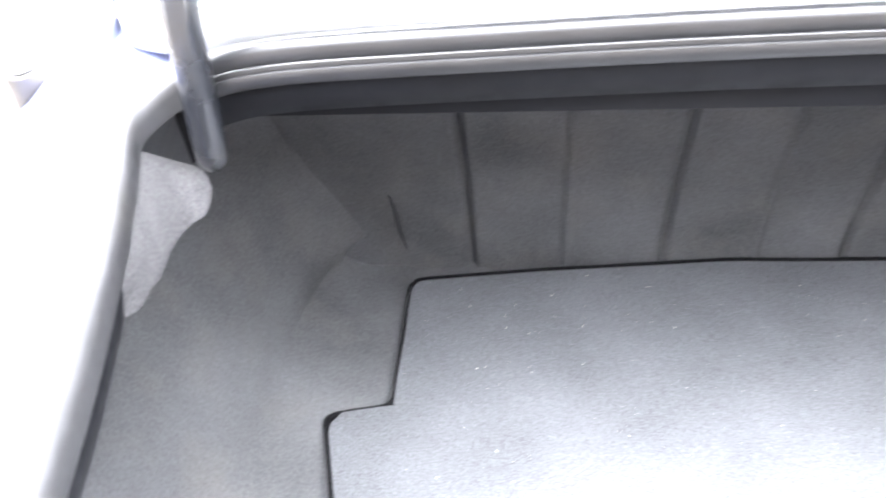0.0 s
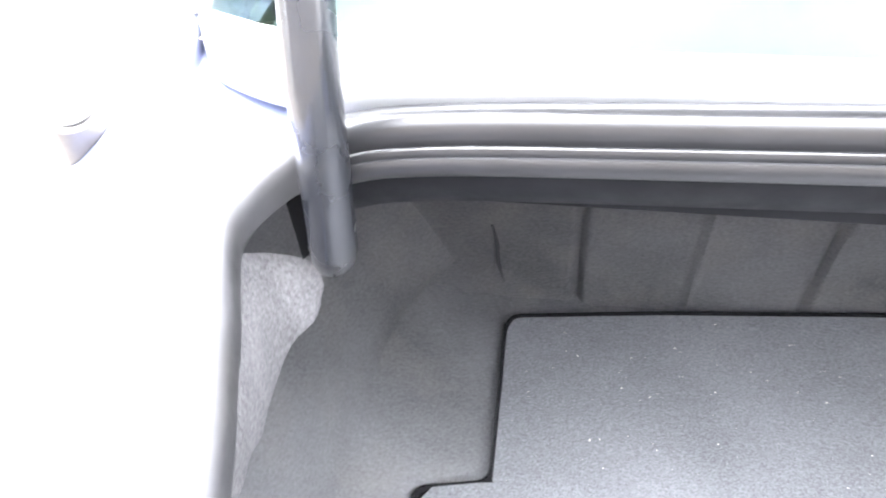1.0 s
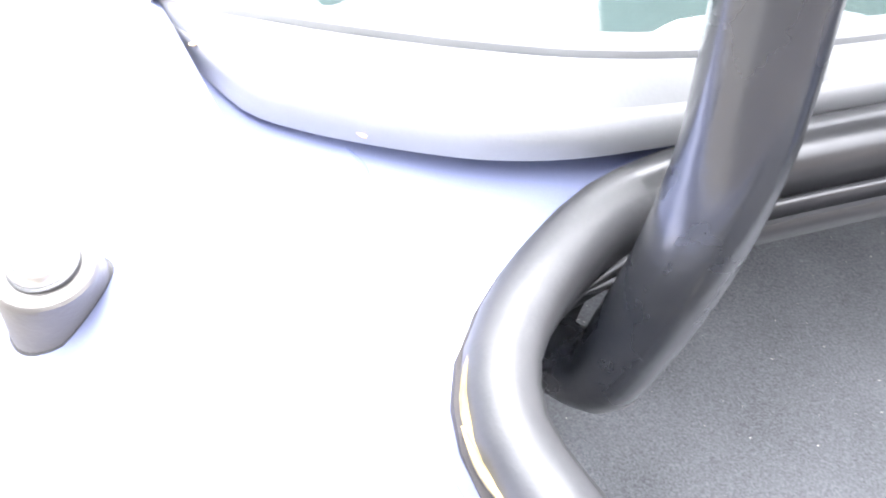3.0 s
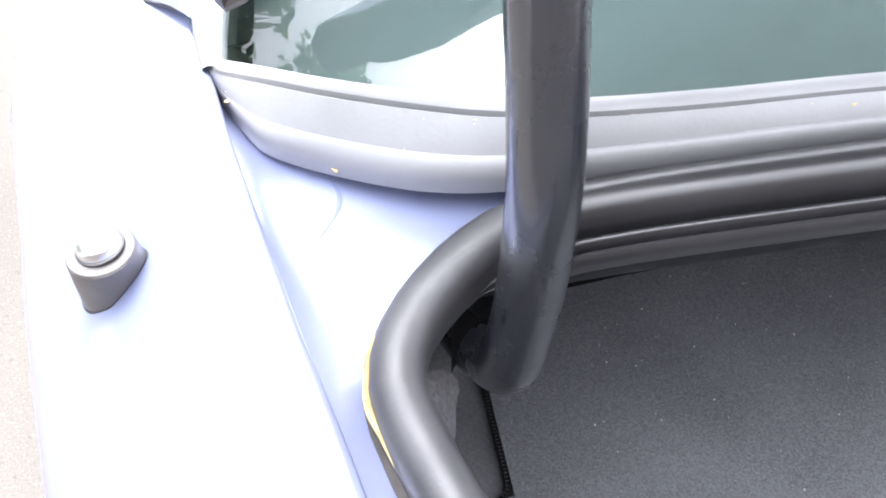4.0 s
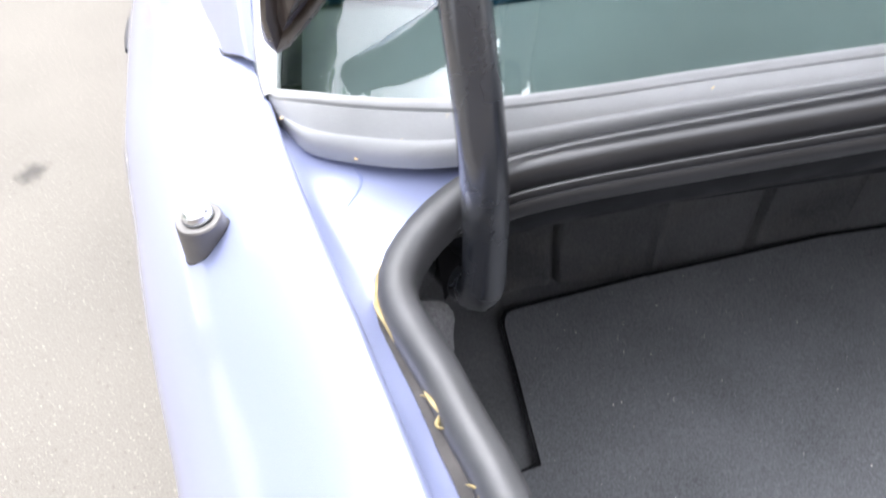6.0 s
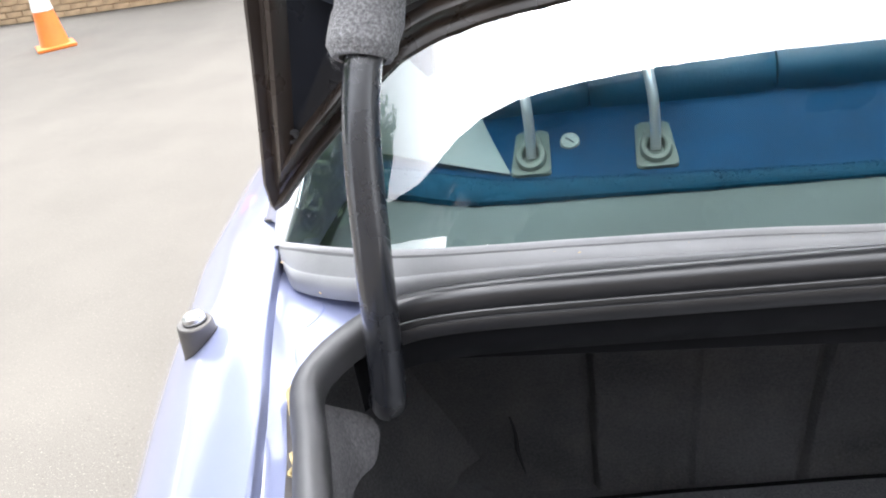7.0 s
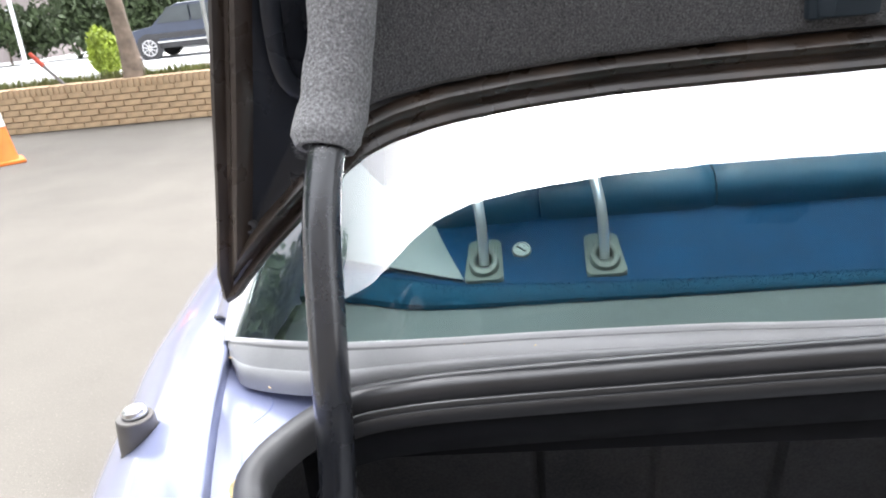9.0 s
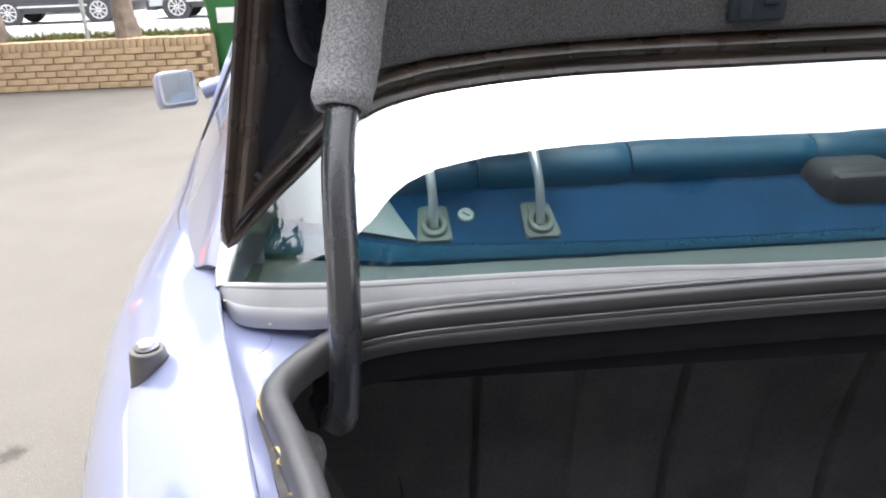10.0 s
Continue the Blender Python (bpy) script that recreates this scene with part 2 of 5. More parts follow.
PATCH = stain_material("dark_oil_stain_asphalt", (0.06, 0.056, 0.052))
GLASS = pane("green_tinted_window_glass", (0.85, 0.915, 0.905), 1.85)
INNERGLASS = pane("green_tinted_inner_face", (0.85, 0.915, 0.905), 1.5)
SIDEGLASS = pane("green_tinted_side_glass", (0.78, 0.87, 0.85), 1.45)


# ---- mesh helpers ----
def grid_mesh(rows, closed_u=False, closed_v=False):
    """A bmesh skin over rows of points."""
    bm = bmesh.new()
    vs = [[bm.verts.new(p) for p in r] for r in rows]
    nr, nc = len(rows), len(rows[0])
    for i in range(nr if closed_v else nr - 1):
        for j in range(nc if closed_u else nc - 1):
            a, b, c, d = vs[i][j], vs[i][(j + 1) % nc], vs[(i + 1) % nr][(j + 1) % nc], vs[(i + 1) % nr][j]
            try:
                bm.faces.new((a, b, c, d))
            except ValueError:
                pass
    return bm


def spline(pts, n):
    """n points along a smooth curve through pts."""
    pts = [Vector(p) for p in pts]
    ext = [pts[0] * 2 - pts[1], *pts, pts[-1] * 2 - pts[-2]]
    lens = [0.0]
    for a, b in zip(pts, pts[1:]):
        lens.append(lens[-1] + max((b - a).length, 1e-6))
    out = []
    for k in range(n):
        s = lens[-1] * k / (n - 1)
        i = max(j for j in range(len(pts) - 1) if lens[j] <= s + 1e-9)
        u = min(1.0, (s - lens[i]) / (lens[i + 1] - lens[i]))
        p0, p1, p2, p3 = ext[i:i + 4]
        out.append(0.5 * (2 * p1 + (p2 - p0) * u + (2 * p0 - 5 * p1 + 4 * p2 - p3) * u * u + (3 * p1 - p0 - 3 * p2 + p3) * u ** 3))
    return out


def curve1(table, v):
    """Linear look-up in rows of (key, value)."""
    if v <= table[0][0]:
        return table[0][1]
    for (a, fa), (b, fb) in zip(table, table[1:]):
        if v <= b:
            return fa + (fb - fa) * (v - a) / (b - a)
    return table[-1][1]


def sweep(path, profile, up=Vector((0, 0, 1)), closed=False, cap=True):
    """profile: (sideways, up) pairs, closed ring; the path runs on with its side to the right of its way."""
    rows, n = [], len(path)
    for i, p in enumerate(path):
        a, b = (path[(i - 1) % n], path[(i + 1) % n]) if closed else (path[max(i - 1, 0)], path[min(i + 1, n - 1)])
        t = (b - a).normalized()
        s = t.cross(up).normalized()
        u = s.cross(t)
        rows.append([p + s * q[0] + u * q[1] for q in profile])
    bm = grid_mesh(rows, True, closed)
    if cap and not closed:
        bm.verts.ensure_lookup_table()
        k = len(profile)
        bm.faces.new(bm.verts[:k][::-1])
        bm.faces.new(bm.verts[-k:])
    return bm


def tube(path, radii, seg=14, squash=1.0, cap=True, wobble=0.0):
    """A tube along a path kept from twisting; radii: one per point."""
    rows, ref = [], None
    for i, p in enumerate(path):
        t = (path[min(i + 1, len(path) - 1)] - path[max(i - 1, 0)]).normalized()
        if ref is None:
            ref = t.orthogonal().normalized() if abs(t.y) > 0.9 else (Vector((0, 1, 0)) - t * t.y).normalized()
        ref = (ref - t * ref.dot(t)).normalized()
        s = t.cross(ref)
        row = []
        for k in range(seg):
            a = 2 * math.pi * k / seg
            r = radii[i] * (1 + wobble * (noise.noise((p.x * 60 + math.cos(a) * 3, p.y * 60 + math.sin(a) * 3, p.z * 60))))
            row.append(p + s * math.cos(a) * r + ref * math.sin(a) * r * squash)
        rows.append(row)
    bm = grid_mesh(rows, True)
    if cap:
        bm.verts.ensure_lookup_table()
        bm.faces.new(bm.verts[:seg][::-1])
        bm.faces.new(bm.verts[-seg:])
    return bm


def box(cx, cy, cz, sx, sy, sz, bevel=0.0, seg=2):
    bm = bmesh.new()
    bmesh.ops.create_cube(bm, size=1, matrix=Matrix.Translation((cx, cy, cz)) @ Matrix.Diagonal((sx, sy, sz, 1)))
    if bevel:
        bmesh.ops.bevel(bm, geom=bm.edges[:], offset=bevel, segments=seg, affect="EDGES", profile=0.5)
    return bm


def lathe(profile, seg=24, m=Matrix()):
    rows = [[m @ Vector((r * math.cos(2 * math.pi * k / seg), r * math.sin(2 * math.pi * k / seg), z)) for k in range(seg)] for r, z in profile]
    bm = grid_mesh(rows, True)
    bm.verts.ensure_lookup_table()
    bm.faces.new(bm.verts[:seg][::-1])
    bm.faces.new(bm.verts[-seg:])
    return bm


def prism(outline, lo, hi, axis="y"):
    """A slab over a closed outline of (a, b) pairs, from lo to hi along the axis."""
    put = {"y": lambda a, b, c: (a, c, b), "z": lambda a, b, c: (a, b, c), "x": lambda a, b, c: (c, a, b)}[axis]
    bm = bmesh.new()
    f = [bm.verts.new(put(a, b, lo)) for a, b in outline]
    g = [bm.verts.new(put(a, b, hi)) for a, b in outline]
    bm.faces.new(f)
    bm.faces.new(g[::-1])
    for i in range(len(f)):
        j = (i + 1) % len(f)
        bm.faces.new((f[i], g[i], g[j], f[j]))
    return bm


def joined(*bms):
    """All of the bmeshes in the first one."""
    out = bms[0]
    for b in bms[1:]:
        me = bpy.data.meshes.new("join")
        b.to_mesh(me)
        b.free()
        out.from_mesh(me)
        bpy.data.meshes.remove(me)
    return out


def part(name, bm, mat, parent=None, label="", smooth=True, sharp=40):
    """Links a bmesh as one mesh object, under a thing or a part."""
    bmesh.ops.recalc_face_normals(bm, faces=bm.faces[:])
    me = bpy.data.meshes.new(name)
    for f in bm.faces:
        f.smooth = smooth
    if smooth:
        for e in bm.edges:
            if len(e.link_faces) == 2 and e.calc_face_angle(0) > radians(sharp):
                e.smooth = False
    bm.to_mesh(me)
    bm.free()
    me.materials.append(mat)
    ob = new(name, me)
    if parent is not None:
        ob.parent = parent
    if label:
        tagged(ob, label)
    return ob


def thing(name, label, category, at=(0, 0, 0), group="", kind=""):
    ob = new(name)
    ob.empty_display_size = 0.05
    ob.location = at
    return tagged(ob, label, category, group, kind)


def mirrored(p):
    """A point of the car's left side on its right side."""
    return Vector((2 * (0.60 - 0.06 * p[1]) - p[0], p[1], p[2]))


def both_sides(pts):
    """A left half line, from the middle out, carried on over the middle to the right."""
    return [mirrored(p) for p in reversed(pts)] + [Vector(p) for p in pts]


from mathutils.bvhtree import BVHTree


def rounded(pts, r, seg=5):
    out = []
    for i, p in enumerate(pts):
        p, a, b = Vector(p), Vector(pts[i - 1]), Vector(pts[(i + 1) % len(pts)])
        da, db = (a - p).normalized(), (b - p).normalized()
        for k in range(seg + 1):
            u = k / seg
            out.append(((p + da * r) * (1 - u) ** 2 + p * 2 * u * (1 - u) + (p + db * r) * u * u)[:])
    return out


# ---- ground ----
ground_bm = bmesh.new()
bmesh.ops.create_grid(ground_bm, x_segments=8, y_segments=8, size=300)
tagged(part("ground", ground_bm, GROUND, smooth=False), "worn pale beige asphalt yard with fine gravel", "ground", kind="structure")

# ---- the car: body ----
car = thing("car", "lilac blue metallic coupe with its boot lid open", "car", (0.6, 1.2, 0))


def carpart(name, bm, mat, label="", parent=None, **kw):
    bm.transform(Matrix.Translation((-0.6, -1.2, 0)))
    return part(name, bm, mat, parent or car, label, **kw)


CREASE = [(-0.95, 0.19), (-0.6, 0.140), (-0.4, 0.106), (-0.33, 0.090), (-0.26, 0.0705), (-0.2, 0.0534), (-0.15, 0.0377), (-0.1, 0.0229), (-0.06, 0.0113), (-0.03, 0.0044), (0.0, -0.003),
          (0.03, -0.0105), (0.08, -0.026), (0.2, -0.050), (0.49, -0.082), (1.05, -0.165), (1.9, -0.24), (2.6, -0.25), (3.2, -0.18), (3.5, -0.05)]
CREASE_Z = [(-0.95, 0.875), (-0.6, 0.925), (-0.3, 0.951), (-0.1, 0.955), (0.1, 0.956), (1.0, 0.958), (2.2, 0.94), (3.0, 0.87), (3.5, 0.75)]
SECTION = [(-0.0015, -0.024), (0.0, -0.003), (-0.0008, -0.0012), (-0.003, 0.0), (-0.02, -0.0055), (-0.047, -0.018), (-0.075, -0.036), (-0.099, -0.056), (-0.118, -0.080), (-0.131, -0.106),
           (-0.140, -0.138), (-0.146, -0.18), (-0.149, -0.26), (-0.147, -0.38), (-0.139, -0.50), (-0.117, -0.64), (-0.07, -0.72)]
ys = [-0.95 + 0.05 * i for i in range(22)] + [0.15 + 0.12 * i for i in range(1, 29)]


def side_rows(flip):
    rows = []
    for y in ys:
        x, z = curve1(CREASE, y), curve1(CREASE_Z, y)
        row = []
        for dx, dz in SECTION:
            arch = 0.0
            for cy in (0.5, 2.75):
                if abs(y - cy) < 0.37 and dz < -0.3:
                    top = 0.42 + math.sqrt(max(0, 0.37 ** 2 - (y - cy) ** 2)) - 0.12
                    arch = max(arch, top)
            zz = max(z + dz, arch) if arch else z + dz
            p = Vector((x + dx, y, zz))
            row.append(mirrored(p) if flip else p)
        rows.append(row)
    return rows


carpart("quarter_panel", grid_mesh(side_rows(False)), PAINT, "lilac blue metallic wing and side panel")
carpart("quarter_panel", grid_mesh(side_rows(True)), PAINT, "lilac blue metallic wing and side panel")

# bonnet and rear panel close the shell
rows = []
for y in (1.75, 1.9, 2.2, 2.6, 3.0, 3.3, 3.5, 3.56):
    x, z = curve1(CREASE, min(y, 3.5)), curve1(CREASE_Z, min(y, 3.5))
    a, b = Vector((x, y, z - (0.25 if y > 3.52 else 0))), mirrored((x, y, z - (0.25 if y > 3.52 else 0)))
    rows.append([a.lerp(b, k / 12) + Vector((0, 0, 0.03 * math.sin(math.pi * k / 12))) for k in range(13)])
carpart("bonnet", grid_mesh(rows), PAINT)
rows = []
for dz in (0.0, -0.1, -0.2, -0.35, -0.5):
    a = Vector((0.19 - 0.02 * (dz < -0.05) - 0.06, -0.95 - 0.04 * (dz < -0.05), 0.86 + dz))
    rows.append([a.lerp(mirrored(a), k / 10) - Vector((0, 0.07 * math.sin(math.pi * k / 10), 0)) for k in range(11)])
carpart("rear_panel", grid_mesh(rows), PAINT)
bumper_path = spline([(0.02, -0.78, 0.5), (0.08, -0.98, 0.5), (0.35, -1.06, 0.5), (0.62, -1.08, 0.5), (0.95, -1.06, 0.5), (1.24, -0.98, 0.5), (1.3, -0.78, 0.5)], 30)
carpart("rear_bumper", sweep(bumper_path, [(-0.03, -0.07), (0.03, -0.06), (0.045, 0.0), (0.03, 0.06), (-0.03, 0.07)]), CLADDING)
for flip in (False, True):
    lamp = [Vector((0.09 + 0.012 * k, -0.945 - 0.006 * k, 0.0)) for k in range(14)]
    rows = [[(mirrored(p) if flip else p) + Vector((0, -0.05, z)) for p in lamp] for z in (0.66, 0.68, 0.78, 0.8)]
    carpart("tail_lamp", grid_mesh(rows), REDLENS)


def wheel(cx, cy, cz, r, w, parent, place):
    m = Matrix.Translation((cx, cy, cz)) @ Matrix.Rotation(radians(90), 4, "Y")
    holder = place("wheel", lathe([(r * 0.62, -w / 2), (r * 0.9, -w / 2), (r, -w * 0.35), (r, w * 0.35), (r * 0.9, w / 2), (r * 0.62, w / 2)], 28, m), TYRE, parent=parent)
    rim = lathe([(r * 0.61, -w * 0.42), (r * 0.62, w * 0.42), (r * 0.56, w * 0.43), (r * 0.5, w * 0.2), (r * 0.15, w * 0.28), (0.02, w * 0.3)], 28, m)
    for k in range(5):
        a = 2 * math.pi * k / 5
        sp = box(0, r * 0.33, 0, r * 0.16, r * 0.5, w * 0.9, 0.01, 1)
        sp.transform(m @ Matrix.Rotation(a, 4, "Z"))
        rim = joined(rim, sp)
    place("rim", rim, ALLOY, parent=holder)
    return holder


def carwheel(name, bm, mat, label="", parent=None, **kw):
    return carpart(name, bm, mat, label, parent, **kw)


for cx, cy in ((-0.09, 0.5), (1.23, 0.5), (-0.25, 2.75), (1.12, 2.75)):
    wheel(cx, cy, 0.31, 0.31, 0.2, car, carwheel)
carpart("floor_pan", box(0.56, 1.25, 0.28, 1.2, 4.3, 0.06), DARKIN)

# ---- rear window: rubber moulding, glass, pillars and roof ----
GROOVE = [(0.60, -0.094, 0.979), (0.45, -0.094, 0.981), (0.37, -0.092, 0.983), (0.26, -0.0915, 0.9838), (0.20, -0.0920, 0.9838), (0.15, -0.0885, 0.9823), (0.115, -0.0785, 0.9785), (0.085, -0.0640, 0.9738),
          (0.062, -0.0505, 0.9695), (0.045, -0.0397, 0.9662), (0.028, -0.0278, 0.9626), (0.012, -0.0170, 0.9592), (0.004, -0.0113, 0.9572), (0.0, -0.007, 0.956)]
LOWEDGE = [(0.60, -0.1025, 0.971), (0.45, -0.1025, 0.972), (0.37, -0.1025, 0.972), (0.26, -0.1025, 0.971), (0.20, -0.1030, 0.969), (0.149, -0.1015, 0.9645), (0.115, -0.0965, 0.9585), (0.09, -0.0890, 0.9545),
           (0.07, -0.0790, 0.9510), (0.05, -0.0660, 0.9466), (0.035, -0.0553, 0.9435), (0.02, -0.0435, 0.9420), (0.01, -0.0280, 0.9415), (0.004, -0.0160, 0.9415)]
NT = 90
g_half, l_half = spline(GROOVE, NT), spline(LOWEDGE, NT)
g_line, l_line = both_sides(g_half), both_sides(l_half)
UPV = Vector((0, 0.8660, 0.5000))
wrap = [(Vector((-0.0030, -0.001, 0.9535)), Vector((-0.0010, -0.007, 0.9405))), (Vector((-0.0060, 0.004, 0.9500)), Vector((-0.0050, 0.003, 0.9395)))]
m_pairs = [(mirrored(g), mirrored(lo)) for g, lo in reversed(wrap)] + list(zip(g_line, l_line)) + wrap
rows = []
for g, lo in m_pairs:
    top = g + Vector((0, 0.007, 0.0030))
    d = lo - g
    out = Vector((0, -0.35, 0.9)).normalized()
    rows.append([top + Vector((0, 0.004, -0.004)), top + Vector((0, 0, 0.0008)), g + Vector((0, 0.0045, 0.0040)), g + Vector((0, 0.0018, 0.0032)), g + Vector((0, 0.0005, 0.0022)), g + Vector((0, 0.0003, -0.0014)),
                 g + d * 0.03 - out * 0.0012, g + d * 0.05 + out * 0.0022, g + d * 0.08 + out * 0.0036, g + d * 0.35 + out * 0.0048, g + d * 0.55 + out * 0.0045, g + d * 0.64 + out * 0.0043,
                 g + d * 0.69 + out * 0.0050, g + d * 0.76 + out * 0.0055, g + d * 0.83 + out * 0.0056, g + d * 0.90 + out * 0.0049, g + d * 0.96 + out * 0.0030, lo + out * 0.0002, lo + Vector((0, 0.001, -0.006)), lo + Vector((0, 0.02, -0.008))])
carpart("window_moulding", grid_mesh(rows), TRIM_RUBBER, "dusty black rubber rear window moulding", sharp=28)

# glass: a gently curved sheet rising forward from the moulding
rows = []
glass_low = [p + Vector((0, 0.005, 0.0018)) for p in g_line]
for k in range(15):
    s = 0.74 * k / 14
    row = []
    for p in glass_low:
        c = 0.60 - 0.06 * p.y
        u = max(-1, min(1, (p.x - c) / 0.6))
        q = p + UPV * s
        row.append(Vector((c - 0.06 * 0.87 * s + (p.x - c) * (1 - 0.19 * s), q.y, q.z + 0.003 * math.sin(math.pi * k / 14) + 0.02 * s * (1 - u * u))))
    rows.append(row)
glass = carpart("rear_window", grid_mesh(rows), GLASS, "green tinted rear window mirroring the bright sky")
glass.visible_shadow = False
glass_left = [r[-1] for r in rows]
glass_top = rows[-1]
# its inner face, the thickness of the pane below
inner_face = carpart("inner_face", grid_mesh([[q + Vector((0, 0.0022, -0.0036)) for q in r] for r in rows]), INNERGLASS, parent=glass)
inner_face.visible_shadow = False

WAIST = [(-0.0405, 0.064, 0.951), (-0.049, 0.086, 0.947), (-0.059, 0.113, 0.945), (-0.071, 0.145, 0.943), (-0.10, 0.24, 0.933), (-0.134, 0.355, 0.922), (-0.159, 0.485, 0.916),
         (-0.197, 0.677, 0.909), (-0.251, 0.931, 0.890), (-0.30, 1.25, 0.872), (-0.33, 1.9, 0.86)]
WAIST_X, WAIST_Z = [(y, x) for x, y, z in WAIST], [(y, z) for x, y, z in WAIST]
# side moulding with a bright strip up the window's edge, on both sides
for flip in (False, True):
    fl = (lambda p: mirrored(p)) if flip else (lambda p: Vector(p))
    gl_fine = spline([glass_left[0] + Vector((0.001, -0.004, -0.002))] + glass_left, 40)
    rows = [[fl(p + Vector(o) * min(1, 0.6 + 0.2 * k)) for o in ((0.008, 0, -0.001), (0.0075, 0, 0.0035), (0.002, -0.001, 0.0058), (-0.005, 0.0, 0.0056), (-0.009, 0, 0.004), (-0.011, 0.001, 0.0005), (-0.012, 0.002, -0.006))] for k, p in enumerate(gl_fine)]
    carpart("window_side_moulding", grid_mesh(rows), TRIM_RUBBER)
    strip = [fl(p + Vector((0.0090, 0.002, 0.0035))) for p in gl_fine[2:]]
    carpart("bright_strip", tube(strip, [0.0012 + 0.0022 * min(1, k / 3) for k in range(len(strip))], 10, 0.6), CHROME, "bright chrome strip beside the glass")
    # pillar: a top face beside the glass, a rounded edge and a side face that flares into the wing
    rows = []
    for i, p in enumerate(glass_left):
        sl = i / (len(glass_left) - 1)
        base_y = 0.066 + 1.12 * (p.y - glass_left[0].y) + 0.10 * sl
        base = Vector((curve1(WAIST_X, base_y), base_y, curve1(WAIST_Z, base_y) - 0.002))
        dy = p.y - glass_left[0].y
        top = p + Vector((-0.012, 0.004, 0.003)) if i else Vector((-0.006, 0.015, 0.968))
        edge = Vector((-0.0395 + 0.068 * dy, 0.063 + dy, 0.9525 + 0.585 * dy))
        a1, a2 = edge.lerp(top, 0.10), edge.lerp(base, min(0.5, 0.008 / max(0.012, (base - edge).length)))
        row = [base + Vector((-0.004, 0, -0.004)), base] + [base.lerp(a2, u) + Vector((0.006 * math.sin(math.pi * u) * sl, 0, 0)) for u in (0.25, 0.5, 0.75, 1.0)]
        row += [a2.lerp(edge, 0.6) * 0.75 + a1 * 0.25, edge.lerp(a1, 0.5) * 0.8 + a2 * 0.2, a1]
        row += [a1.lerp(top, u) + Vector((0, 0, 0.003 * math.sin(math.pi * u))) for u in (0.25, 0.5, 0.75, 1.0)] + [top + Vector((0.004, 0, -0.006))]
        rows.append([fl(q) for q in row])
    carpart("roof_pillar", grid_mesh(rows), PAINT, "lilac blue rear roof pillar", sharp=60)
    gap = [fl(Vector(p)) for p in ((-0.071, 0.145, 0.943), (-0.059, 0.113, 0.945), (-0.049, 0.086, 0.947), (-0.0405, 0.064, 0.951), (-0.024, 0.043, 0.960), (-0.012, 0.026, 0.966), (-0.005, 0.014, 0.969))]
    carpart("panel_gap", tube(gap, [0.0005, 0.0008, 0.0010, 0.0010, 0.0010, 0.0010, 0.0008], 6), CLADDING)
    gap = [fl(Vector(p) + Vector((-0.0035, 0, 0.001))) for p in WAIST[4:9]]
    carpart("panel_gap", tube(spline(gap, 30), [0.0022] * 30, 6), CLADDING)
    # side windows ahead of the pillar
    rows = []
    for k in range(13):
        u = k / 12
        y0 = 0.98 + 0.95 * u
        yt = glass_left[-1].y + 0.95 * u + 0.05
        b = Vector((curve1(WAIST_X, y0), y0, curve1(WAIST_Z, y0)))
        t = Vector((glass_left[-1].x - 0.012 - 0.06 * (yt - glass_left[-1].y), yt, 1.335 - 0.3 * max(0, u - 0.75)))
        rows.append([fl(b.lerp(t, v / 6) + Vector((-0.02 * math.sin(math.pi * v / 6), 0, 0))) for v in range(7)])
    carpart("side_window", grid_mesh(rows), SIDEGLASS).visible_shadow = False
    seam = [fl(Vector((curve1(WAIST_X, 0.97), 0.97, curve1(WAIST_Z, 0.97))).lerp(fl(Vector((glass_left[-1].x - 0.03, glass_left[-1].y + 0.06, 1.32))), k / 4)) for k in range(5)]
    carpart("window_seam", tube(seam, [0.005] * 5, 8), RUBBER)
    # small unidentified dark bulge on the flank
    lump_path = [fl(Vector((-0.188 - 0.008 * math.sin(math.pi * k / 8), 0.27 + 0.02 * k, 0.846 - 0.002 * k))) for k in range(9)]
    carpart("door_handle", tube(lump_path, [0.004 + 0.005 * math.sin(math.pi * k / 8) for k in range(9)], 10), CLADDING)
rows = []
for k in range(10):
    u = k / 9
    row = []
    for p in glass_top:
        q = p + Vector((-0.06 * 1.25 * u, 1.15 * u, 0.035 * math.sin(math.pi * min(1, u * 1.1)) - 0.02 * u))
        row.append(q + Vector((0, 0, 0.004)))
    rows.append(row)
carpart("roof", grid_mesh(rows), PAINT)
top_front = rows[-1]
n_tf = len(top_front)
a, b = Vector((-0.20, 1.95, 0.945)), mirrored((-0.20, 1.95, 0.945))
rows = [[top_front[i * (n_tf - 1) // 20].lerp(b.lerp(a, i / 20) + Vector((0, 0.1 * math.sin(math.pi * i / 20), 0)), k / 8) for i in range(21)] for k in range(9)]
carpart("windscreen", grid_mesh(rows), SIDEGLASS).visible_shadow = False

# door mirror
MX, MY, MZ = -0.545, 1.90, 0.883
M_TURN = Matrix.Translation((MX, MY, MZ)) @ Matrix.Rotation(radians(29), 4, "Z") @ Matrix.Rotation(radians(-12.5), 4, "X") @ Matrix.Translation((-MX, -MY, -MZ))
shell = box(MX, MY + 0.055, MZ, 0.126, 0.09, 0.118, 0.022, 3)
shell.transform(M_TURN)
mirror_body = carpart("door_mirror", joined(shell, tube([Vector((MX + 0.06, MY + 0.06, MZ - 0.02)), Vector((MX + 0.13, MY + 0.07, MZ)), Vector((MX + 0.2, MY + 0.08, MZ + 0.03))], [0.03, 0.028, 0.035], 10)), PAINT, "lilac blue door mirror")
bez = [(MX - 0.054, MZ - 0.048), (MX + 0.053, MZ - 0.044), (MX + 0.053, MZ + 0.051), (MX - 0.056, MZ + 0.046)]
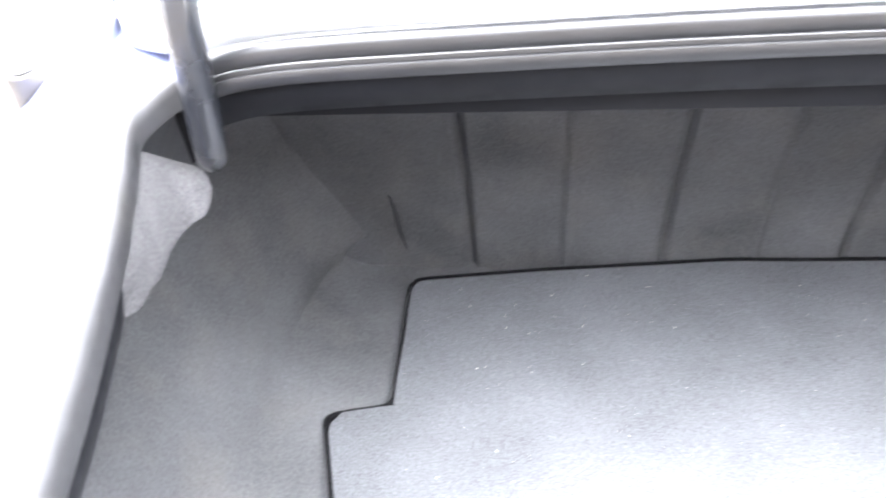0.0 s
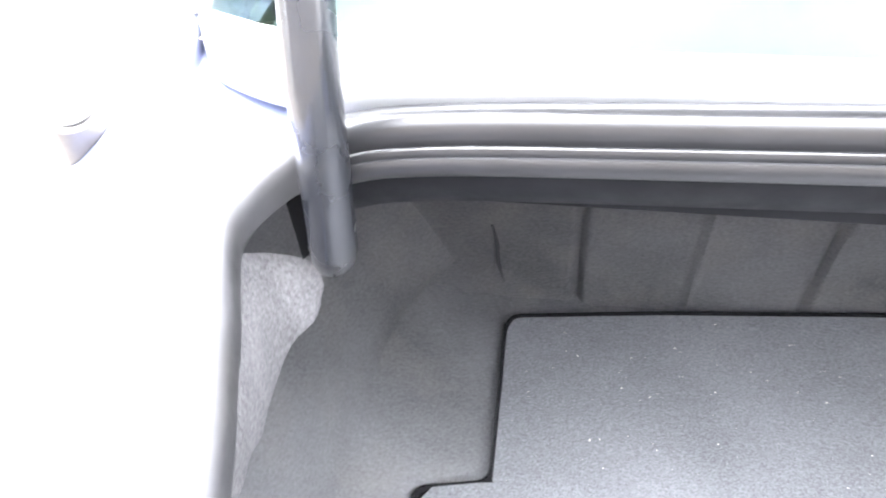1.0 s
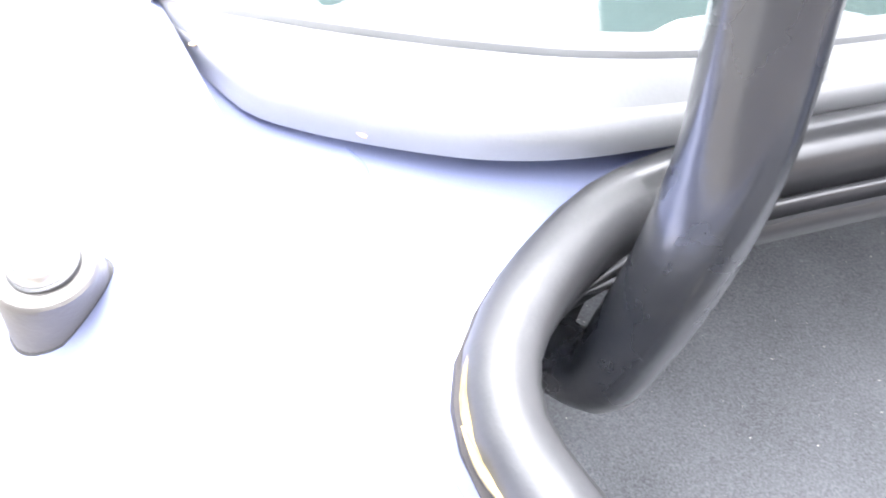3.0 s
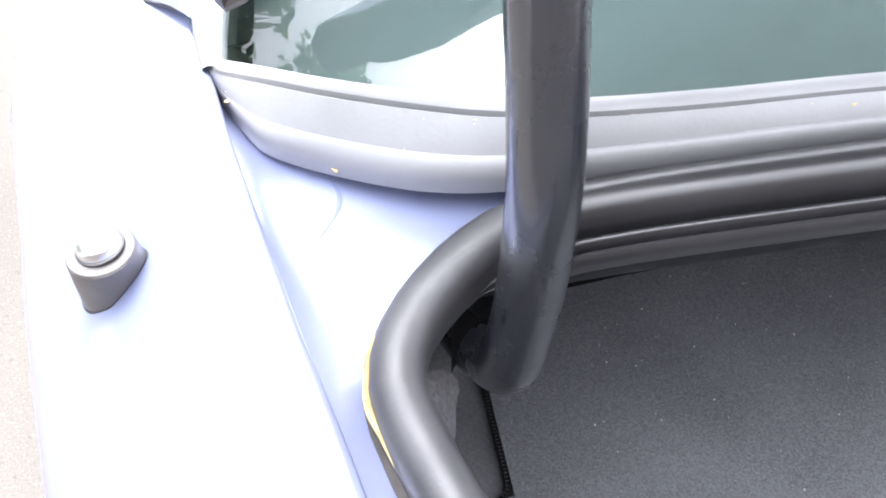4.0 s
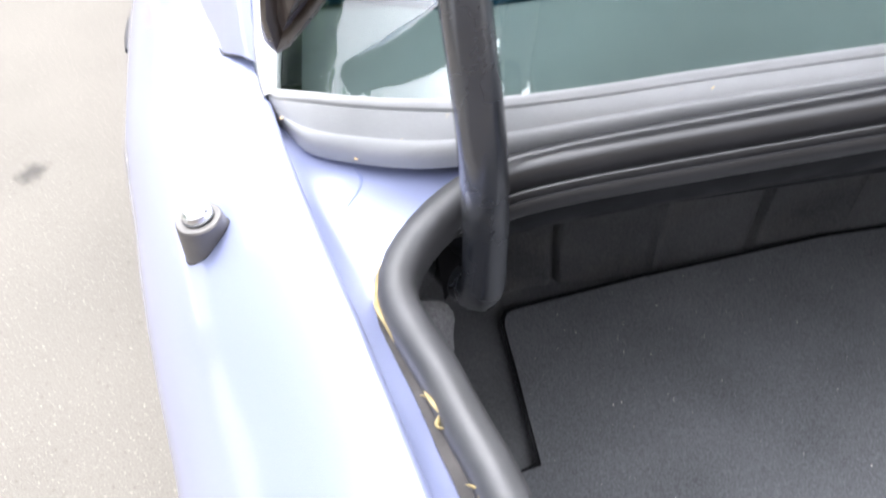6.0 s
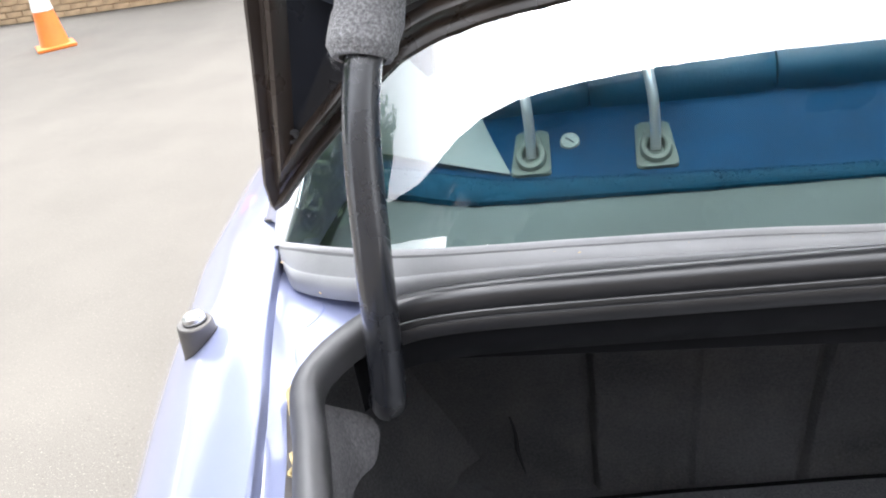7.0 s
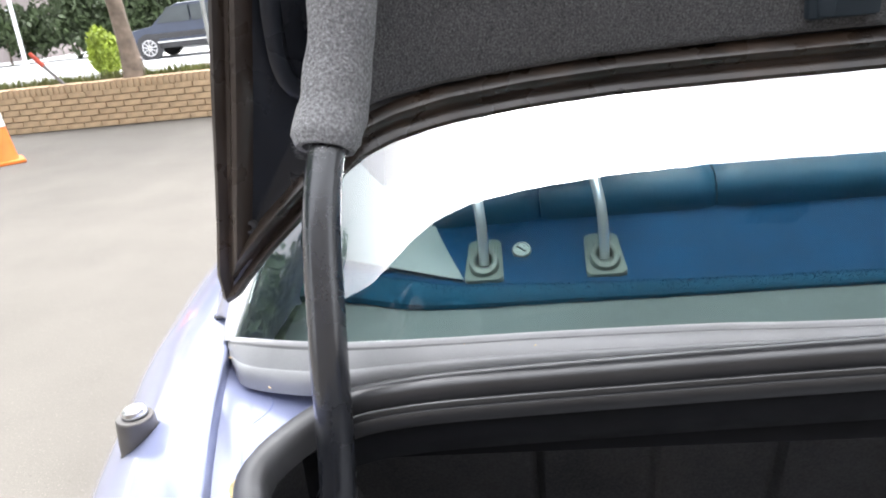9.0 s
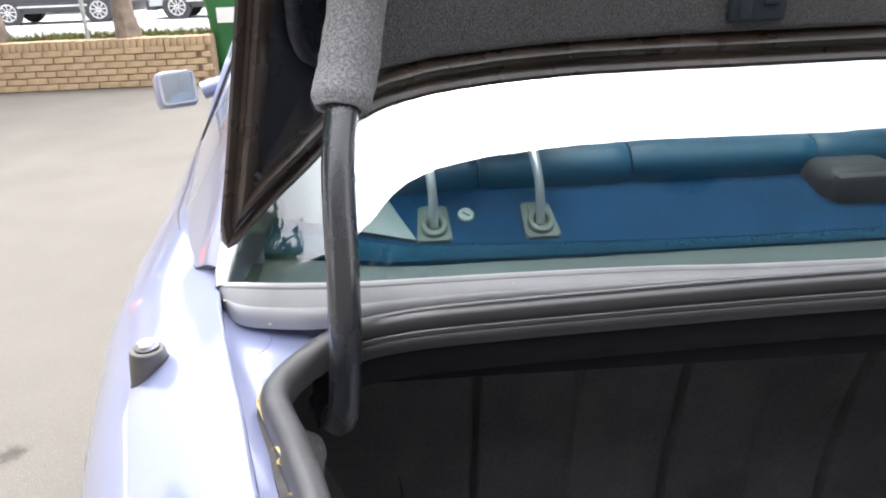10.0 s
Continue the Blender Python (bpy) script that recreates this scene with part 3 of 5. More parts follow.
bez = rounded([p for p in bez], 0.014)
ring_pts = [M_TURN @ Vector((x, MY + 0.006, z)) for x, z in bez]
carpart("bezel", sweep(ring_pts, [(-0.004, -0.004), (0.004, -0.004), (0.004, 0.004), (-0.004, 0.004)], M_TURN.to_3x3() @ Vector((0, 1, 0)), closed=True), SILVER, parent=mirror_body)
mg = prism([(MX + (x - MX) * 0.96, MZ + (z - MZ) * 0.96) for x, z in bez], MY + 0.004, MY + 0.007)
mg.transform(M_TURN)
carpart("mirror_glass", mg, MIRROR, parent=mirror_body, smooth=False)

# ---- boot opening: gutter, seal, lip ----
SEAL = [(0.60, -0.115, 0.978), (0.45, -0.116, 0.976), (0.30, -0.117, 0.972), (0.20, -0.117, 0.968), (0.16, -0.116, 0.964), (0.135, -0.116, 0.960), (0.115, -0.119, 0.955), (0.098, -0.127, 0.949),
        (0.083, -0.139, 0.943), (0.0735, -0.153, 0.939), (0.0712, -0.172, 0.937), (0.0785, -0.195, 0.936), (0.0890, -0.222, 0.936), (0.0985, -0.252, 0.936), (0.110, -0.287, 0.936), (0.133, -0.38, 0.932), (0.154, -0.5, 0.922),
        (0.180, -0.62, 0.905), (0.218, -0.70, 0.895), (0.30, -0.745, 0.888), (0.45, -0.765, 0.885), (0.635, -0.77, 0.885)]
OUTER = [(0.60, -0.085, 0.940), (0.45, -0.085, 0.940), (0.30, -0.085, 0.940), (0.20, -0.08, 0.940), (0.15, -0.07, 0.940), (0.115, -0.055, 0.940), (0.07, -0.03, 0.939), (0.02, -0.005, 0.938),
         (-0.003, 0.0, 0.936), (0.003, -0.028, 0.936), (0.0105, -0.06, 0.936), (0.0215, -0.1, 0.936), (0.0360, -0.15, 0.935), (0.0515, -0.2, 0.934), (0.0685, -0.26, 0.932), (0.103, -0.4, 0.923), (0.118, -0.5, 0.914),
         (0.139, -0.60, 0.900), (0.165, -0.74, 0.880), (0.25, -0.84, 0.868), (0.42, -0.90, 0.865), (0.652, -0.91, 0.865)]
seal_half = spline(SEAL, 150)
seal_line = both_sides(seal_half)
seal_loop = seal_line[:-1][::-1]
rows = []
for flip in (False, True):
    rr = []
    oo = [Vector(p) for p in OUTER]
    ss = [Vector(p) for p in SEAL]
    for k in range(7):
        u = k / 6
        row = []
        for s, o in zip(ss, oo):
            q = o.lerp(s + Vector((0, 0, -0.012)), u)
            q.z -= 0.003 * math.sin(math.pi * u)
            row.append(q)
        rr.append([mirrored(p) if flip else p for p in spline(row, 100)])
    rr.insert(0, [p + (mirrored((-0.012, 0, 0)) - mirrored((0, 0, 0)) if flip else Vector((-0.012, 0, 0))) + Vector((0, 0, -0.002)) for p in rr[0]])
    gut = grid_mesh(rr)
    if not flip:
        gutter_tree = BVHTree.FromBMesh(gut)
    carpart("gutter", gut, PAINT, "painted gutter round the boot opening")

# old crescent scuff in the lacquer below the moulding
scuff = []
for k, p in enumerate(spline([(0.0485, -0.060, 1), (0.0525, -0.069, 1), (0.0512, -0.078, 1), (0.0430, -0.090, 1)], 16)):
    w = 0.0011 * math.sin(math.pi * (k + 0.4) / 15.8) + 0.0001
    row = []
    for s in (-1, -0.5, 0.5, 1):
        hit = gutter_tree.ray_cast(p + Vector((s * w, 0, 0)), Vector((0, 0, -1)))[0]
        row.append(hit + Vector((0, 0, 0.0004 if abs(s) < 1 else 0.0)))
    scuff.append(row)
carpart("lacquer_scuff", grid_mesh(scuff), SCUFF, "crescent scuff in the lilac lacquer")

bulb = [(-0.0125, -0.016), (-0.0125, -0.004), (-0.0105, 0.003), (-0.0062, 0.0072), (0.0, 0.0088), (0.0054, 0.0070), (0.0086, 0.0026), (0.0092, -0.0030), (0.0088, -0.0130), (0.0110, -0.0130), (0.0114, -0.0050), (0.0122, -0.0042), (0.0134, -0.0042),
        (0.0142, -0.0052), (0.0143, -0.0130), (0.0158, -0.0130), (0.0164, -0.0076), (0.0180, -0.0074), (0.0192, -0.0092), (0.0196, -0.0150), (0.0178, -0.0180), (0.012, -0.0175)]
seal_bm = sweep(seal_loop, bulb, closed=True)
seal_bm.verts.ensure_lookup_table()
for i, p in enumerate(seal_loop):
    # the two lips show along the front of the opening and tuck under the roll down its sides
    tuck = min(1, max(0, (-0.119 - p.y) / 0.012)) if p.y > -0.6 else 1
    t = (seal_loop[(i + 1) % len(seal_loop)] - seal_loop[i - 1]).normalized()
    s = t.cross(Vector((0, 0, 1))).normalized()
    for j in range(9, len(bulb)):
        seal_bm.verts[i * len(bulb) + j].co -= s * tuck * (bulb[j][0] - 0.0087 + 0.0006 * (j - 9)) + Vector((0, 0, tuck * (bulb[j][1] + 0.0150 + 0.0004 * (j - 9))))
seal_ob = carpart("boot_seal", seal_bm, RUBBER, "black rubber weather seal round the boot opening", sharp=62)
# the run below the window takes a darker and glossier rubber than the sides
seal_ob.data.materials.append(GLOSSRUBBER)
n_prof = len(bulb)
for poly in seal_ob.data.polygons:
    if seal_loop[poly.vertices[0] // n_prof].y > -0.1188:
        poly.material_index = 1
# dark carrier strip of the seal, showing between the roll and the paint, wider towards the tail
rows = []
for j in range(4):
    row = []
    for i, p in enumerate(seal_loop):
        t = (seal_loop[(i + 1) % len(seal_loop)] - seal_loop[i - 1]).normalized()
        s = t.cross(Vector((0, 0, 1))).normalized()
        w = curve1([(-0.45, 0.0080), (-0.30, 0.0065), (-0.22, 0.0040), (-0.16, 0.0015), (-0.13, 0.0008)], p.y)
        row.append(p - s * (0.0118, 0.0126, 0.0126 + w, 0.0130 + w)[j] + Vector((0, 0, (-0.004, -0.0068, -0.0076, -0.014)[j])))
    rows.append(row)
carpart("seal_strip", grid_mesh(rows, True), CARRIER, "dull brown grey carrier strip of the boot seal")
# inner flange below the seal
rows = []
for d, dz in ((0.010, -0.012), (0.011, -0.024), (0.0055, -0.041), (-0.001, -0.051), (-0.008, -0.052), (-0.016, -0.045)):
    row = []
    for i, p in enumerate(seal_loop):
        t = (seal_loop[(i + 1) % len(seal_loop)] - seal_loop[i - 1]).normalized()
        s = t.cross(Vector((0, 0, 1))).normalized()
        depth = 1.0 if p.y > -0.125 or p.y < -0.3 else 0.5
        tuck = 0.005 * min(1, max(0, (-0.119 - p.y) / 0.012)) if p.y > -0.6 else 0.005
        row.append(p + s * (d - tuck) + Vector((0, 0, dz * depth)))
    rows.append(row)
carpart("inner_flange", grid_mesh(rows, True), BLACKMETAL, "black painted inner flange of the boot opening")
# boot front cross panel behind the flange and parcel underside
carpart("cross_panel", box(0.6, 0.14, 0.876, 1.25, 0.22, 0.012), BLACKMETAL)
carpart("closing_panel", box(0.6, -0.098, 0.9145, 0.92, 0.004, 0.025), BLACKMETAL)

# ---- boot inside ----
PLEATS = [0.238, 0.378, 0.518, 0.645, 0.768, 0.90, 1.03]
rows = []
for k in range(22):
    v = k / 21
    z = 0.385 + 0.50 * v
    row = []
    for i in range(320):
        x = -0.045 + 1.30 * i / 319
        y = 0.271 + 0.03 * (x - 0.5) - 0.142 * v * v + 0.006 * noise.noise((x * 5, z * 5, 2))
        for j, px in enumerate(PLEATS):
            w = abs(x - px - 0.012 * v)
            y += 0.014 * math.exp(-(w / 0.0055) ** 2) * (1 if j % 2 == 0 else -0.45)
            y -= 0.003 * math.exp(-(w / 0.03) ** 2)
        row.append((x, y, z))
    rows.append(row)
carpart("bulkhead_lining", grid_mesh(rows), LINING, "charcoal carpet bulkhead with sewn pleats")
rows = []
for k in range(40):
    y = 0.31 - 1.04 * k / 39
    hump = math.exp(-((y + 0.02) / 0.28) ** 2)
    row = []
    for x, z in ((0.25, 0.414), (0.20, 0.415), (0.15, 0.418), (0.11, 0.421), (0.07, 0.424), (0.03, 0.430), (0.0, 0.438), (-0.025, 0.452), (-0.045, 0.48), (-0.058, 0.53), (-0.062, 0.60), (-0.058, 0.67), (-0.045, 0.73), (-0.02, 0.79), (0.01, 0.84), (0.04, 0.88), (0.062, 0.912)):
        q = Vector((x, y, z))
        q.x += 2.2 * max(0, y - 0.03) ** 2 * min(1, max(0, (z - 0.425) / 0.05))
        bulge = hump * 0.05 * math.exp(-((z - 0.5) / 0.12) ** 2)
        fold = 0.007 * noise.noise((x * 9, y * 3.5, z * 6)) + 0.004 * math.sin(x * 70 + 3 * noise.noise((x, y * 3, z)))
        q += Vector((bulge + 0.4 * fold, 0, 0.6 * fold - 0.079 * y * max(0, 1 - (z - 0.41) / 0.2)))
        if y > 0.02:
            q.z = min(q.z, 0.872)
        row.append(q)
    rows.append(row)
carpart("side_lining", grid_mesh(rows), LINING, "charcoal felt lining over the wheel arch")
rr = [[mirrored(p) for p in r] for r in rows]
carpart("side_lining", grid_mesh(rr), LINING)
carpart("boot_floor", box(0.62, -0.24, 0.375, 1.3, 1.06, 0.03), LINING)
carpart("boot_rear_lining", box(0.62, -0.745, 0.63, 1.0, 0.03, 0.5, 0.01), LINING)
# slit and webbing loop at the mat's corner
loop = spline([(0.141, 0.213, 0.575), (0.144, 0.221, 0.54), (0.143, 0.229, 0.50), (0.149, 0.236, 0.455)], 12)
carpart("lining_seam", tube(loop, [0.0012 + 0.002 * math.sin(math.pi * k / 11) for k in range(12)], 6), CLADDING)
# pale felt apron below the seal
rows = []
low = spline([(0.101, -0.132, 0.850), (0.1005, -0.138, 0.844), (0.099, -0.148, 0.842), (0.095, -0.165, 0.848), (0.0945, -0.185, 0.852), (0.0975, -0.212, 0.854), (0.0995, -0.236, 0.855), (0.101, -0.262, 0.862), (0.103, -0.312, 0.882), (0.108, -0.34, 0.900)], 60)
top_e = spline([(0.097, -0.130, 0.876), (0.093, -0.132, 0.880), (0.087, -0.138, 0.888), (0.0800, -0.152, 0.903), (0.082, -0.175, 0.923), (0.087, -0.197, 0.922), (0.094, -0.222, 0.921), (0.103, -0.26, 0.921), (0.122, -0.345, 0.916)], 60)
for k in range(60):
    row = []
    for j in range(11):
        v = j / 10
        q = top_e[k].lerp(low[k], v)
        q += Vector((0.0045 * math.sin(math.pi * v) - 0.006 + 0.003 * noise.noise((k * 0.15, v * 3, 4)), 0, 0.0012 * v * math.sin(k * 0.45)))
        row.append(q)
    row.append(row[-1] + Vector((-0.004, 0, -0.002)))
    row.append(row[-1] + Vector((-0.004, 0, 0.004)))
    rows.append(row)
carpart("felt_apron", grid_mesh(rows), SIDEFELT, "pale grey felt apron under the seal")

# loose carpet mat on the boot floor
def mat_z(x, y):
    return 0.436 - 0.079 * y + 0.0025 * noise.noise((x * 6, y * 6, 1))


mat_outline = rounded([(0.156, 0.206), (0.1675, -0.028), (0.086, -0.047), (0.125, -0.17), (0.16, -0.66), (1.08, -0.68), (1.1, -0.03), (1.02, -0.02), (1.0, 0.27), (0.62, 0.262), (0.35, 0.234)], 0.018, 6)
mat_ob = thing("boot_mat", "charcoal grey carpet boot mat with a notched edge, dusted with specks", "car mat", (0.6, -0.2, 0.43))


def mat_block(left, right, near, far, nx, ny):
    """A sheet of the mat between two edges, each given as rows of (key, value)."""
    rows = []
    for a in range(ny + 1):
        row = []
        for q in range(nx + 1):
            u, v = q / nx, a / ny
            yy = near[0][1] + (far[0][1] - near[0][1]) * v
            x0, x1 = curve1(left, yy), curve1(right, yy)
            x = x0 + (x1 - x0) * u
            y = curve1(near, x) * (1 - v) + curve1(far, x) * v
            row.append(Vector((x, y, mat_z(x, y))))
        rows.append(row)
    return grid_mesh(rows)


bm = joined(mat_block([(-0.028, 0.1685), (0.185, 0.1585), (0.198, 0.1615), (0.206, 0.168), (0.211, 0.178)], [(-0.03, 1.02), (0.27, 1.0)], [(0.16, -0.028), (1.02, -0.028)], [(0.156, 0.211), (0.35, 0.236), (0.62, 0.262), (1.0, 0.27)], 60, 24),
            mat_block([(-0.66, 0.16), (-0.17, 0.125), (-0.068, 0.0945), (-0.056, 0.0975), (-0.047, 0.107)], [(-0.66, 1.08), (-0.03, 1.1)], [(0.16, -0.66), (1.08, -0.66)], [(0.088, -0.047), (0.168, -0.028), (1.1, -0.028)], 60, 40))
bm.transform(Matrix.Translation((-0.6, 0.2, -0.43)))
part("carpet", bm, CARPET, mat_ob)
edge = [Vector((x, y, mat_z(x, y) - 0.003)) for x, y in mat_outline]
bound = sweep(edge, [(-0.0034, -0.012), (0.0036, -0.012), (0.0040, 0.001), (0.0006, 0.0032), (-0.0034, 0.001)], closed=True)
far_pts = sorted((p for p in mat_outline if p[1] > 0.19), key=lambda p: p[0])
kept = far_pts[:1]
for p in far_pts[1:]:
    if p[0] - kept[-1][0] > 0.006:
        kept.append(p)
far_pts = kept
far_edge = [(a[0] + (b[0] - a[0]) * k / 10, a[1] + (b[1] - a[1]) * k / 10) for a, b in zip(far_pts, far_pts[1:]) for k in range(10)]
# black tube along the far edge stands in for the shaded gap there
bound = joined(bound, tube([Vector((p[0], p[1] + 0.001, mat_z(*p) + 0.0016)) for p in far_edge], [0.0027] * len(far_edge), 8))
bound.transform(Matrix.Translation((-0.6, 0.2, -0.43)))
part("binding", bound, TAPE_AND_SHADE, mat_ob, "black overlocked edge binding, with black for the shaded gap round the mat")

stitches = bmesh.new()
ring_len = len(mat_outline)
for i in range(ring_len):
    a, e = Vector(mat_outline[i]).to_3d(), Vector(mat_outline[(i + 1) % ring_len]).to_3d()
    n_st = int((e - a).length / 0.0042)
    if a.x > 0.5:
        continue
    for k in range(max(n_st, 1)):
        p = a.lerp(e, (k + 0.5) / max(n_st, 1))
        t = (e - a).normalized()
        inw = Vector((-t.y, t.x, 0)) * -0.0028
        p = p + inw
        bx = box(0, 0, 0, 0.0034, 0.0007, 0.0008)
        bx.transform(Matrix.Translation((p.x - 0.6, p.y + 0.2, mat_z(p.x, p.y) - 0.43 + 0.0004)) @ Matrix.Rotation(math.atan2(t.x, -t.y) , 4, "Z"))
        stitches = joined(stitches, bx)
tagged(part("stitching", stitches, STITCH, mat_ob, "dark grey overlock stitching"), kind="stuff")

# ---- hinge arm with its carpet sleeve ----
ARM = [(0.156, -0.050, 1.33), (0.147, -0.058, 1.22), (0.1345, -0.070, 1.155), (0.1276, -0.0889, 1.12), (0.1241, -0.104, 1.09), (0.1232, -0.117, 1.06), (0.1236, -0.129, 1.03), (0.1233, -0.139, 1.0), (0.1221, -0.1438, 0.97),
       (0.1206, -0.1455, 0.945), (0.1190, -0.1457, 0.928), (0.1175, -0.1460, 0.912), (0.1155, -0.1440, 0.900), (0.111, -0.136, 0.893), (0.104, -0.122, 0.889), (0.094, -0.100, 0.888)]
for flip in (False, True):
    fl = (lambda p: mirrored(p)) if flip else (lambda p: Vector(p))
    path = [fl(p) for p in spline(ARM, 70)]
    arm = carpart("hinge_arm", tube(path, [0.0125] * 70, 20, 1.1), TUBE, "black enamelled gooseneck hinge arm")
    sl = [fl(p) for p in spline([(0.166, -0.048, 1.44), (0.156, -0.050, 1.33), (0.147, -0.058, 1.22), (0.1355, -0.069, 1.158), (0.1300, -0.080, 1.138), (0.1282, -0.086, 1.127)], 90)]
    radii = [0.0225 + 0.0006 * math.sin(i * 0.35) + (0.0010 if 80 < i < 88 else 0) - (0.0012 if i == 88 else 0.003 if i == 89 else 0) for i in range(90)]
    slv = tube(sl, radii, 30, 0.95, cap=False, wobble=0.05)
    inner = tube(sl[70:], [0.0155] * 20, 30, 0.95, cap=False)
    slv = joined(slv, inner)
    slv.verts.ensure_lookup_table()
    n0 = 90 * 30
    for k in range(30):
        try:
            slv.faces.new((slv.verts[89 * 30 + k], slv.verts[89 * 30 + (k + 1) % 30], slv.verts[n0 + 19 * 30 + (k + 1) % 30], slv.verts[n0 + 19 * 30 + k]))
        except ValueError:
            pass
    sleeve = carpart("carpet_sleeve", slv, SLEEVE, "grey carpet sleeve with a frayed lower edge", arm)
    if not flip:
        rnd = random.Random(5)
        bm = bmesh.new()
        for k in range(6500):
            i = rnd.randint(15, 89) if k > 120 else 88
            c = sl[i]
            a = rnd.uniform(0, 2 * math.pi)
            rad = Vector((math.cos(a), math.sin(a) * 0.95, 0))
            p = c + rad * (radii[i] - 0.0006) + Vector((0, 0, rnd.uniform(-0.002, 0.002)))
            d = (rad + Vector((rnd.uniform(-0.8, 0.8), rnd.uniform(-0.8, 0.8), rnd.uniform(-1.0, 0.5)))).normalized() * rnd.uniform(0.0010, 0.0028)
            w = d.cross(Vector((rnd.uniform(-1, 1), rnd.uniform(-1, 1), 1))).normalized() * 0.00022
            bm.faces.new([bm.verts.new(p + w), bm.verts.new(p - w), bm.verts.new(p + d)])
        pile = carpart("pile", bm, PILE, parent=sleeve, smooth=False)
        tagged(pile, kind="stuff")

# black sheet standing in for the shaded hole beside the hinge, below the seal's corner
for flip in (False, True):
    fl = (lambda p: mirrored(p)) if flip else (lambda p: Vector(p))
    rows = [[fl(q) for q in spline([(0.118, -0.1215, z), (0.108, -0.124, z), (0.101, -0.1285, z), (0.0955, -0.1335, z), (0.0930, -0.138, z)], 16)] for z in (0.936, 0.925, 0.915, 0.90, 0.885)]
    carpart("hinge_pocket", grid_mesh(rows), TAPE_AND_SHADE)

# ---- boot lid, standing open ----
LID_LOW = [(0.60, 1.127), (0.47, 1.1265), (0.40, 1.1265), (0.33, 1.126), (0.26, 1.123), (0.20, 1.118), (0.16, 1.111), (0.137, 1.103), (0.114, 1.087), (0.089, 1.0655), (0.062, 1.0425), (0.037, 1.018), (0.025, 1.005), (0.016, 1.001), (0.010, 1.008)]
LID_SIDE = [(0.0135, 1.028), (0.023, 1.066), (0.032, 1.105), (0.0405, 1.144), (0.0485, 1.183), (0.0585, 1.232), (0.071, 1.30), (0.088, 1.42), (0.095, 1.55), (0.099, 1.66), (0.102, 1.74), (0.108, 1.84), (0.125, 1.94), (0.165, 1.975), (0.26, 1.99), (0.60, 1.995)]
lid_half = [Vector((x, 0, z)) for x, z in LID_LOW + LID_SIDE]
lid_half = spline(lid_half, 200)
lid_ring = lid_half + [Vector((1.2 - p.x, 0, p.z)) for p in reversed(lid_half[1:-1])]


LID_B = sorted([(x, z) for x, z in LID_LOW if x >= 0.0135])
LID_L = [(z, x) for x, z in LID_SIDE if z < 1.96]


def lid_inset(d):
    """The lid's outline drawn in by d, with the sharp corner kept clean."""
    out = []
    for p in lid_ring:
        flip = p.x > 0.6
        x, z = (1.2 - p.x if flip else p.x), p.z
        for _ in range(12):
            z = min(max(z, curve1(LID_B, x) + d * 1.12), 1.995 - d)
            x = max(x, curve1(LID_L, z) + d) if z < 2.0 else x
        out.append(Vector((1.2 - x if flip else x, 0, z)))
    return out


LEAN, BEND = 0.11, 1.66
LID_Y = [(0.0, -0.026), (0.045, -0.034), (0.09, -0.027), (0.115, -0.014), (0.14, 0.004), (0.165, 0.018), (0.20, 0.031), (0.26, 0.043), (0.33, 0.050), (0.42, 0.053), (0.60, 0.054)]


def on_lid(x, d, z):
    """A point of the standing lid: d metres ahead of its inner rim, over a crowned sheet that leans back a little
    and, past BEND, turns back over the boot as the lid's tail face. LID_Y is bent so that the lid's reflection fits the
    camera's view."""
    y = curve1(LID_Y, min(x, 1.2 - x)) - LEAN * (min(z, BEND) - 0.993)
    e = max(0.0, z - BEND)
    a = min(e / 0.09, 1.30)
    rest = max(0.0, e - 0.09 * 1.30)
    y += -0.09 * (1 - math.cos(a)) - rest * math.sin(a) + d * math.cos(a)
    return Vector((x, y, min(z, BEND) + 0.09 * math.sin(a) + rest * math.cos(a) + d * math.sin(a)))


def lid_row(d, y):
    return [on_lid(p.x, y, p.z) for p in (lid_inset(d) if d > 0.0005 else lid_ring)]


def lid_fill(d, y, n=24):
    """The sheet of the lid inside a ring."""
    half = lid_inset(d)[:len(lid_half)]
    return grid_mesh([[on_lid(p.x + (1.2 - 2 * p.x) * k / n, y, p.z) for k in range(n + 1)] for p in half])


def lid_mesh(bm):
    """Lays a flat part, built at its distance from the rim, on the lid."""
    for v in bm.verts:
        v.co = on_lid(v.co.x, v.co.y, v.co.z)
    return bm


skin = grid_mesh([lid_row(0.10, 0.034), lid_row(0.05, 0.032), lid_row(0.02, 0.028), lid_row(0.006, 0.022)], True)
skin = joined(skin, lid_fill(0.10, 0.034))
bmesh.ops.remove_doubles(skin, verts=skin.verts[:], dist=1e-5)
lid = carpart("boot_lid", skin, PAINT, "open boot lid, lilac blue outside and black inside")
rim_rows = [lid_row(0.006, 0.022), lid_row(0.0, 0.014), lid_row(0.0, 0.007), lid_row(0.001, -0.001), lid_row(0.004, -0.003), lid_row(0.007, -0.001), lid_row(0.010, 0.002), lid_row(0.013, 0.001), lid_row(0.016, -0.005), lid_row(0.020, -0.007), lid_row(0.024, -0.004),
            lid_row(0.028, 0.004)]
carpart("lid_rim", grid_mesh(rim_rows, True), LIDRIM, "grimy brown black rim of the lid", lid)
inner = grid_mesh([lid_row(0.028, 0.004), lid_row(0.034, 0.007), lid_row(0.055, 0.008), lid_row(0.09, 0.010)], True)
inner = joined(inner, lid_fill(0.09, 0.010))
bmesh.ops.remove_doubles(inner, verts=inner.verts[:], dist=1e-5)
carpart("inner_frame", inner, LIDFRAME, "black painted inner panel of the lid", lid)
